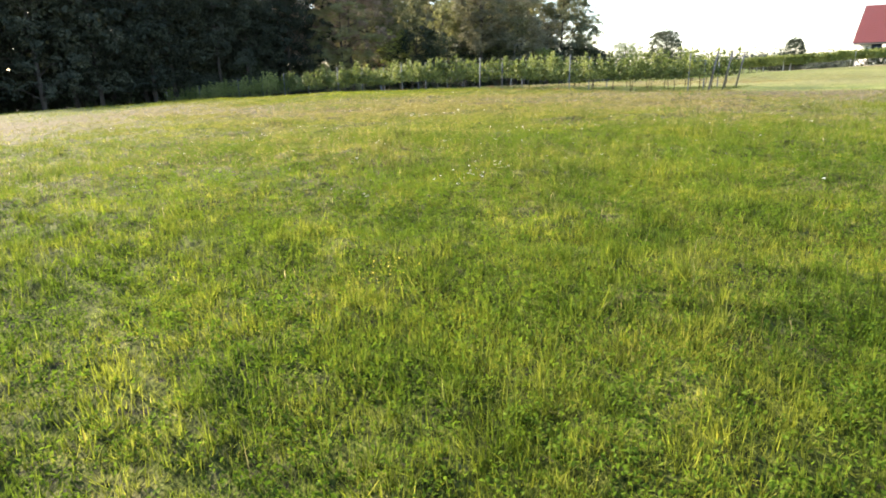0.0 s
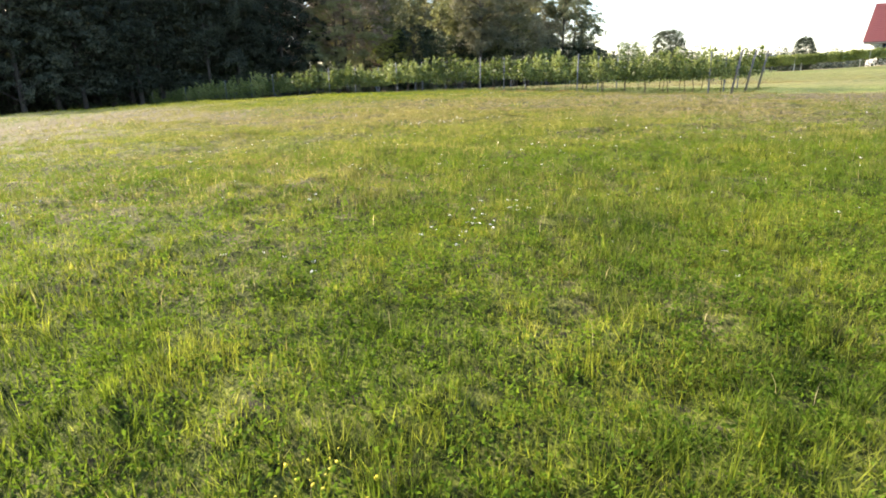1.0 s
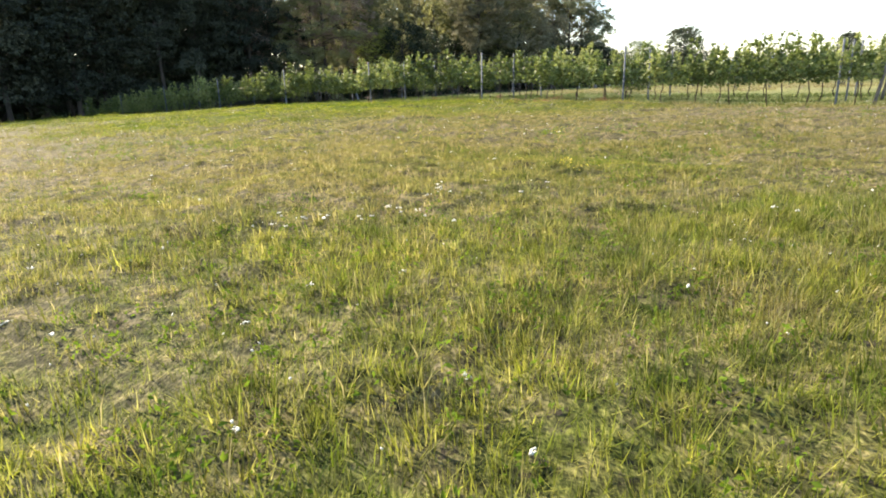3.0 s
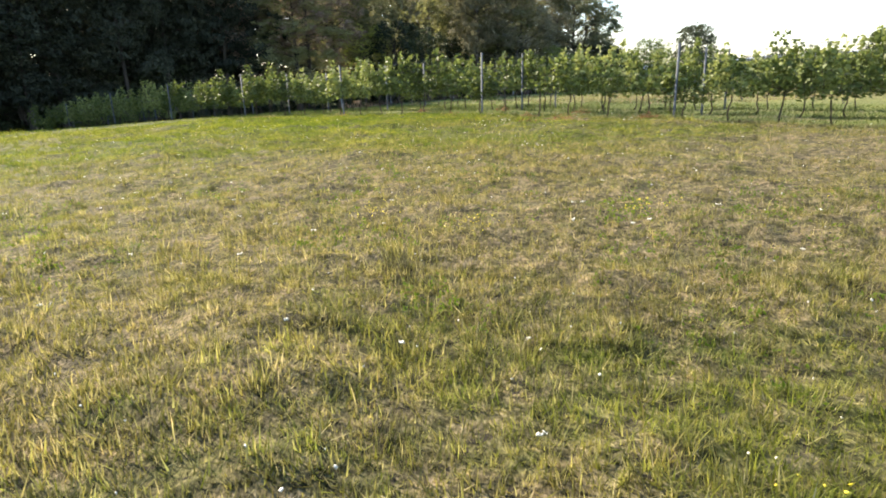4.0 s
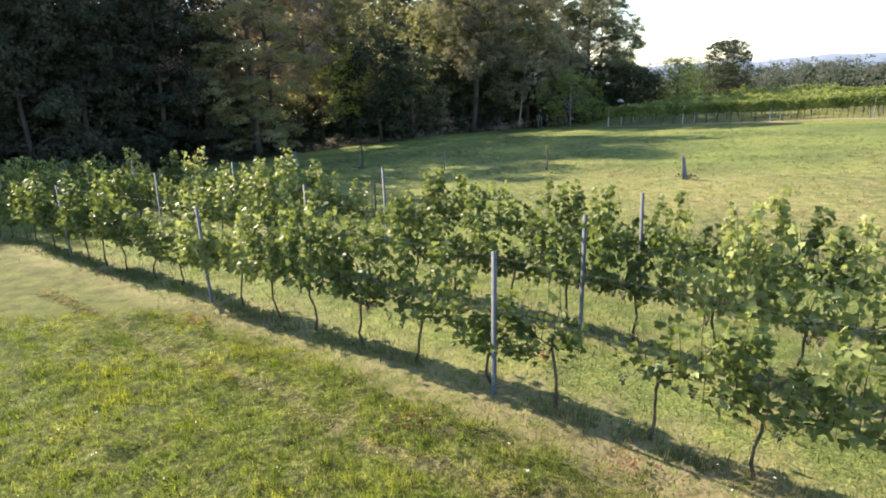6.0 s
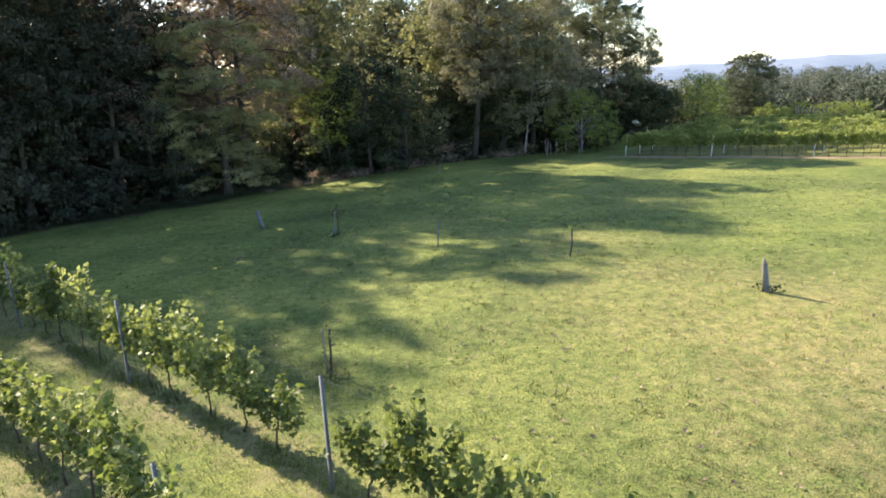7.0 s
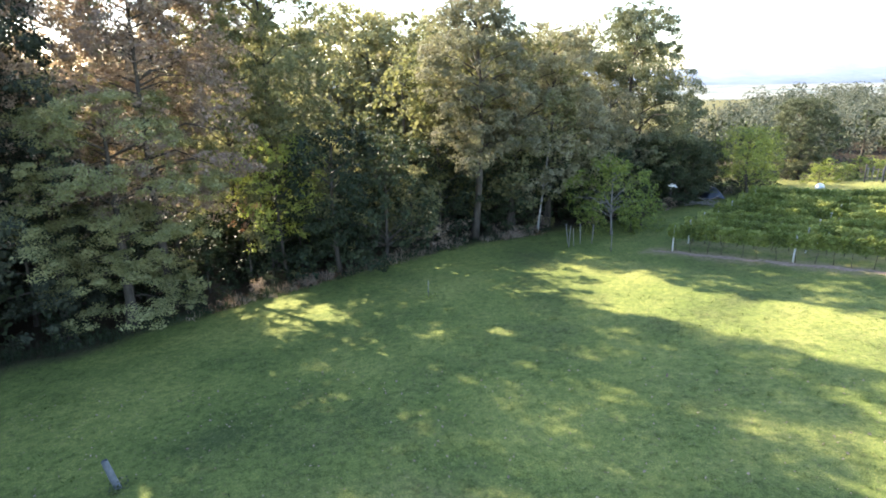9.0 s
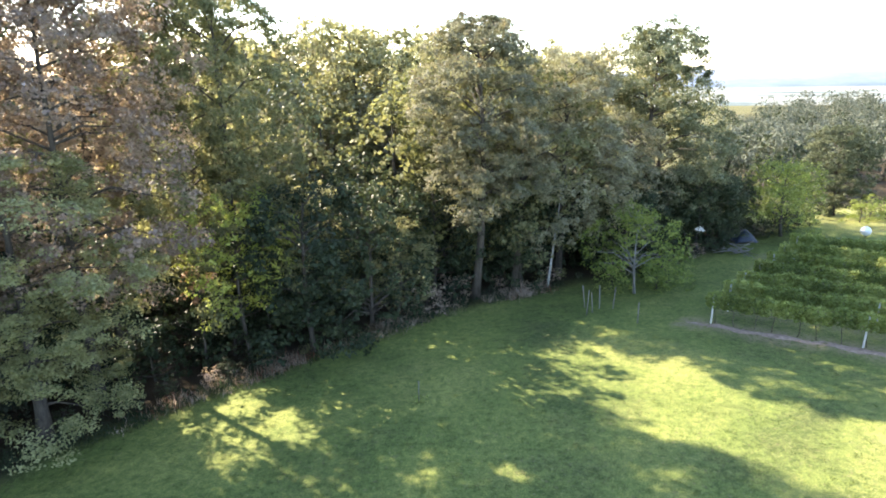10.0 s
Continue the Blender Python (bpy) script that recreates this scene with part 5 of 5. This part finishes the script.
def build_meadow():
    rng = np.random.default_rng(2)
    pieces = [tufts(rng, 20000, 13, 1.2, 14.0, 0.105, 0.0075), tufts(rng, 2300, 34, 1.2, 18.0, 0.17, 0.0065), tufts(rng, 17000, 20, 12.5, 24.0, 0.095, 0.0065), tufts(rng, 24000, 17, 20.0, 44.0, 0.085, 0.0085), tufts(rng, 3200, 30, 16.0, 44.0, 0.13, 0.0085)]
    for n, low, high, long, wide in ((22000, 1.2, 14.0, 0.09, 0.007), (55000, 12.0, 24.0, 0.07, 0.006), (85000, 20.0, 44.0, 0.085, 0.008)):
        x, y = scatter(rng, n, low, high)
        keep = (x * N[0] + y * N[1] < 32.3) & (np.abs(x) < 30)
        x, y = x[keep], y[keep]
        pieces.append(wisps(rng, x, y, long * rng.uniform(0.5, 1.4, len(x)), wide * rng.uniform(0.7, 1.5, len(x))))
    # thin upright blades in small sheaves over the whole meadow
    for clumps, low, high in ((2600, 1.2, 14.0), (4200, 13.0, 42.0)):
        cx, cy = scatter(rng, clumps, low, high)
        keep = cx * N[0] + cy * N[1] < 31.6
        cx, cy = cx[keep], cy[keep]
        i = np.repeat(np.arange(len(cx)), 11)
        x, y = cx[i] + rng.normal(size=len(i)) * 0.035, cy[i] + rng.normal(size=len(i)) * 0.035
        tall = (rng.uniform(0.085, 0.165, len(cx)) * (1.25 - 0.5 * dryness(cx, cy)))[i] * rng.uniform(0.6, 1.15, len(i))
        pieces.append(blades(rng, x, y, tall, rng.uniform(0.004, 0.0085, len(i)), 0.32, None, True, True))
    # dead flower stalks standing over the rest
    x, y = scatter(rng, 9000, 2.0, 42.0)
    keep = (x * N[0] + y * N[1] < 32.0) & (rng.uniform(size=9000) < 0.04 + dryness(x, y))
    x, y = x[keep], y[keep]
    pieces.append(blades(rng, x, y, rng.uniform(0.12, 0.26, len(x)), rng.uniform(0.004, 0.008, len(x)), 0.35, None, True))
    stalks = len(pieces) - 1
    # a line of pale cut grass along the vines
    along, over = rng.uniform(-34, -12, 9000), 31.15 + rng.normal(size=9000) * 0.07
    over = over + 0.05 * np.sin(along * 1.3)
    x, y = D[0] * along + N[0] * over, D[1] * along + N[1] * over
    pieces.append(wisps(rng, x, y, rng.uniform(0.05, 0.13, 9000), rng.uniform(0.005, 0.011, 9000)))
    x, y = rng.uniform(-34, 34, 60000), rng.uniform(6, 62, 60000)
    keep = (x * N[0] + y * N[1] < 32.3) & (np.abs(x - 1) > 4 + 0.12 * y)
    x, y = x[keep], y[keep]
    pieces.append(blades(rng, x, y, rng.uniform(0.07, 0.15, len(x)), rng.uniform(0.015, 0.03, len(x)), 1.3, None, False, True))
    v, t = merge(*pieces)
    me = mesh_of("meadow_grass", v, t, M_GRASS)
    dry = dryness(v[:, 0], v[:, 1])
    first = sum(len(p[0]) for p in pieces[:stalks])
    dry[first : first + len(pieces[stalks][0]) + len(pieces[stalks + 1][0])] = 1.2
    me.attributes.new("dry", "FLOAT", "POINT").data.foreach_set("value", dry.astype(np.float32))
    tagged(new("meadow_grass", me), "uncut meadow grass, lush green turning to dry straw", "grass", kind="stuff")


def build_thatch():
    """The mat of old grass under the blades, lumpy with tussocks."""
    xs, ys = np.arange(-9.5, 11.5, 0.1), np.arange(1.0, 44.0, 0.1)
    gx, gy = np.meshgrid(xs, ys)
    fade = ease(-9.5, -8, gx) * (1 - ease(10, 11.4, gx)) * (1 - ease(31.6, 32.4, gx * N[0] + gy * N[1]))
    verts = np.stack([gx, gy, height(gx, gy) - 0.03 + fade * (thatch(gx, gy) + 0.03)], -1).reshape(-1, 3)
    w = len(xs)
    i, j = np.meshgrid(np.arange(len(ys) - 1), np.arange(w - 1), indexing="ij")
    p = (i * w + j).ravel()
    p = p[(fade.ravel()[p] > 0)]
    me = mesh_of("meadow_mat", verts, np.concatenate([np.stack([p, p + 1, p + w + 1], 1), np.stack([p, p + w + 1, p + w], 1)]), M_MAT, True)
    me.attributes.new("dry", "FLOAT", "POINT").data.foreach_set("value", dryness(verts[:, 0], verts[:, 1]).astype(np.float32))
    tagged(new("meadow_mat", me), "matted olive and straw-coloured old meadow grass", "grass", kind="stuff")


def build_lawn():
    rng = np.random.default_rng(4)
    n = 150000
    x, y = rng.uniform(-22, 34, n), 46 + 56 * rng.uniform(0, 1, n) ** 1.5
    off = x * N[0] + y * N[1]
    # blades stop short at left, clear of the painted shade
    keep = (off > 32.6) & (beyond_edge(x, y) < 0.5 - 1.8 * (1 - ease(-16, -7, x))) & (off < 84)
    x, y = x[keep], y[keep]
    pieces = [blades(rng, x, y, rng.uniform(0.03, 0.09, len(x)), rng.uniform(0.012, 0.028, len(x)), 1.0, None, False, True)]
    # uneven tussocks that the mower left
    m, each = 9000, 12
    cx, cy = rng.uniform(-18, 26, m), 45 + 40 * rng.uniform(0, 1, m) ** 1.6
    off = cx * N[0] + cy * N[1]
    keep = (off > 41) & (off < 82) & (beyond_edge(cx, cy) < -0.5) & (patch(cx, cy, 0.9, 5.0) > 0.3)
    cx, cy = cx[keep], cy[keep]
    i = np.repeat(np.arange(len(cx)), each)
    a, r = rng.uniform(0, 2 * np.pi, len(i)), 0.13 * np.sqrt(rng.uniform(0, 1, len(i)))
    tall = rng.uniform(0.06, 0.15, len(cx))[i] * rng.uniform(0.6, 1.1, len(i))
    pieces.append(blades(rng, cx[i] + r * np.cos(a), cy[i] + r * np.sin(a), tall, rng.uniform(0.012, 0.024, len(i)), 0.8, a, False, True))
    # longer grass between the near rows
    m = 45000
    s, o = rng.uniform(-50, -9, m), rng.uniform(32.4, 41.0, m)
    x, y = D[0] * s + N[0] * o, D[1] * s + N[1] * o
    pieces.append(blades(rng, x, y, rng.uniform(0.05, 0.16, m), rng.uniform(0.008, 0.016, m), 0.9))
    # rank grass at the feet of the vines
    for r in ROWS_NEAR:
        m = 9000
        s, o = rng.uniform(-42, -9, m), r - 0.1 + rng.normal(size=m) * 0.13
        keep = patch(s, o + s * 0.3, 2.2, r) > 0.38
        s, o = s[keep], o[keep]
        x, y = D[0] * s + N[0] * o, D[1] * s + N[1] * o
        pieces.append(blades(rng, x, y, rng.uniform(0.06, 0.24, len(x)), rng.uniform(0.008, 0.016, len(x)), 0.8, None, False, True))
    v, t = merge(*pieces)
    me = mesh_of("lawn_grass", v, t, M_LAWN)
    me.attributes.new("dry", "FLOAT", "POINT").data.foreach_set("value", dryness(v[:, 0], v[:, 1]).astype(np.float32))
    tagged(new("lawn_grass", me), "short mown lawn grass with worn patches", "grass", kind="stuff")
    # withered leaves and clods lying in the short grass
    m = 2600
    x, y = rng.uniform(-14, 24, m), 45 + 32 * rng.uniform(0, 1, m) ** 1.4
    keep = (x * N[0] + y * N[1] > 40.5) & (beyond_edge(x, y) < -1)
    x, y = x[keep], y[keep]
    c = np.stack([x, y, height(x, y) + 0.03], 1)
    v, t = leaves(rng, c, rng.uniform(0.05, 0.13, len(x)), np.array([0, 0, 2.0]), 0.5, 0.7)
    tagged(new("fallen_leaves", mesh_of("fallen_leaves", v, t, M_BROWN)), "withered brown leaves lying on the lawn", "leaves", kind="stuff")


def build_weeds():
    """Clover and leafy weeds among the grass, flower heads above it."""
    rng = np.random.default_rng(6)
    cx, cy = scatter(rng, 12500, 1.4, 32.0)
    lush = rng.uniform(size=len(cx)) < np.maximum(1.2 - 0.062 * (cy - 0.5 * cx), 0.6 * (patch(cx, cy, 0.7, 6.0) > 0.55), 0.8 * (np.hypot((cx - 2.2) / 2.0, cy - 21.9) < 1.2))
    cx, cy = cx[lush], cy[lush]
    near = scatter(rng, 7500, 1.4, 13.0)
    cx, cy = np.append(cx, near[0]), np.append(cy, near[1])
    m = 25
    i = np.repeat(np.arange(len(cx)), m)
    tall = np.clip(rng.lognormal(-1.98, 0.45, len(cx)), 0.05, 0.34) * (0.6 + 0.9 * patch(cx, cy, 1.3, 8.0)) * (1 - 0.35 * ease(12, 18, cy))
    reach, rise = rng.uniform(0.05, 0.13, len(cx))[i], tall[i]
    d = unit(rng.normal(size=(len(i), 3)))
    d[:, 2] = np.abs(d[:, 2])
    x, y = cx[i] + d[:, 0] * reach, cy[i] + d[:, 1] * reach
    c = np.stack([x, y, height(x, y) + 0.02 + rise * d[:, 2] * rng.uniform(0.55, 1.1, len(i))], 1)
    v, t = leaves(rng, c, rng.uniform(0.017, 0.04, len(c)), d * 0.4, 0.3, 0.5)
    tagged(new("clover", mesh_of("clover", v, t, M_CLOVER)), "small leafy clover and weeds among the grass", "weeds", kind="stuff")
    beds = {"yellow_flowers": ((3.04, 25.5), (1.28, 25.1), (0.3, 25.8), (-0.5, 4.85), (2.2, 21.0)), "white_flowers": ((0.15, 18.5), (0.45, 19.5), (-0.7, 18.5), (0.77, 9.1), (0.4, 8.6), (5.9, 35.4), (2.6, 30.5), (2.72, 36.8), (2.12, 35.7))}
    # rust-red withered weeds before and between the vines
    red = np.array([(4.38, 36.55), (4.6, 36.4), (3.4, 36.0), (3.8, 38.7), (6.67, 36.1), (1.48, 39.6), (-2.5, 43.4), (0.48, 43.8), (5.63, 39.4), (3.3, 41.2)])
    k = np.repeat(np.arange(len(red)), 90)
    x, y = red[k, 0] + rng.normal(size=len(k)) * 0.17, red[k, 1] + rng.normal(size=len(k)) * 0.1
    c = np.stack([x, y, height(x, y) + 0.05 + np.abs(rng.normal(size=len(k))) * 0.07], 1)
    tagged(new("reddened_weeds", mesh_of("reddened_weeds", *leaves(rng, c, rng.uniform(0.025, 0.06, len(k))), M_RED)), "rust-red withered weeds by the vines", "weeds", kind="stuff")
    for name, count, mat, label, size in (("yellow_flowers", 60, M_YELLOW, "small yellow meadow flowers in loose groups", 0.008), ("white_flowers", 420, M_PETAL, "small white meadow flowers in loose groups", 0.0068)):
        x, y = scatter(rng, count, 7.0, 41.0)
        for bx, by in beds[name]:
            m = 9 if name == "white_flowers" else 34
            x, y = np.append(x, bx + rng.normal(size=m) * 0.15), np.append(y, by + rng.normal(size=m) * 0.13)
        rise = rng.uniform(0.06, 0.17, len(x))
        if name == "white_flowers":
            # heads stand close together in flat umbels
            lone = scatter(rng, 1500, 8.0, 40.0)
            x, y, rise = (np.repeat(u, 6) for u in (x, y, rise))
            x, y = x + rng.normal(size=len(x)) * 0.011, y + rng.normal(size=len(y)) * 0.011
            x, y, rise = np.append(x, lone[0]), np.append(y, lone[1]), np.append(rise, rng.uniform(0.05, 0.16, 1500))
        bits = []
        for px, py, up in zip(x, y, rise):
            if px * N[0] + py * N[1] > 33.5:
                continue
            top = np.array([px, py, z_at(px, py) + up])
            a = np.arange(6) * math.pi / 3
            r = size * rng.uniform(0.5, 1.4)
            tilt = rng.normal(size=2) * 0.5
            ring = top + np.stack([r * np.cos(a), r * np.sin(a), 0.004 + r * (np.cos(a) * tilt[0] + np.sin(a) * tilt[1])], 1)
            bits.append((np.concatenate([ring, [top + [0, 0, -0.006], top + [0, 0, 0.006]]]), np.array([(k, (k + 1) % 6, 7) for k in range(6)] + [((k + 1) % 6, k, 6) for k in range(6)])))
        tagged(new(name, mesh_of(name, *merge(*bits), mat)), label, "flowers", kind="stuff")


M_CLOVER = leaf_material("clover_leaf", (0.06, 0.115, 0.012), (0.155, 0.235, 0.024), (0.31, 0.385, 0.055), 0.5, 0.8, gloss=0.08)
def build_edge_weeds():
    """Tall withered weeds and grass along the foot of the wood."""
    rng = np.random.default_rng(12)
    # the edge weeds' dark leaves paint a shaded foot to the wood
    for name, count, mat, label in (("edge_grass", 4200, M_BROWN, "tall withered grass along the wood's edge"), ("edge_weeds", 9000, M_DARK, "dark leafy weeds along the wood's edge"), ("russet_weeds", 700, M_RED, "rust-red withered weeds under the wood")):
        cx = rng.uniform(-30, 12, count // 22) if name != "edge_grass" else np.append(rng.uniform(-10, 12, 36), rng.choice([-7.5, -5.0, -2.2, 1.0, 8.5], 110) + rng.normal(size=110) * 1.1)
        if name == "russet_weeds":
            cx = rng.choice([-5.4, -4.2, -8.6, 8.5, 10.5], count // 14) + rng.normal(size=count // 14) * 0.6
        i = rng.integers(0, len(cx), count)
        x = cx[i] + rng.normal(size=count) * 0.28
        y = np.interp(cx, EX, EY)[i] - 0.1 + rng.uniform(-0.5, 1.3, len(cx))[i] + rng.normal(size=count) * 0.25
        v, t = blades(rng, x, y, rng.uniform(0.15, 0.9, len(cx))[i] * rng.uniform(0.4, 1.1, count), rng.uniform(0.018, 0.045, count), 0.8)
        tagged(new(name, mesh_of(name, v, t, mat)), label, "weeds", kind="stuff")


build_edge_weeds()
build_thatch()
build_meadow()
build_lawn()
build_weeds()
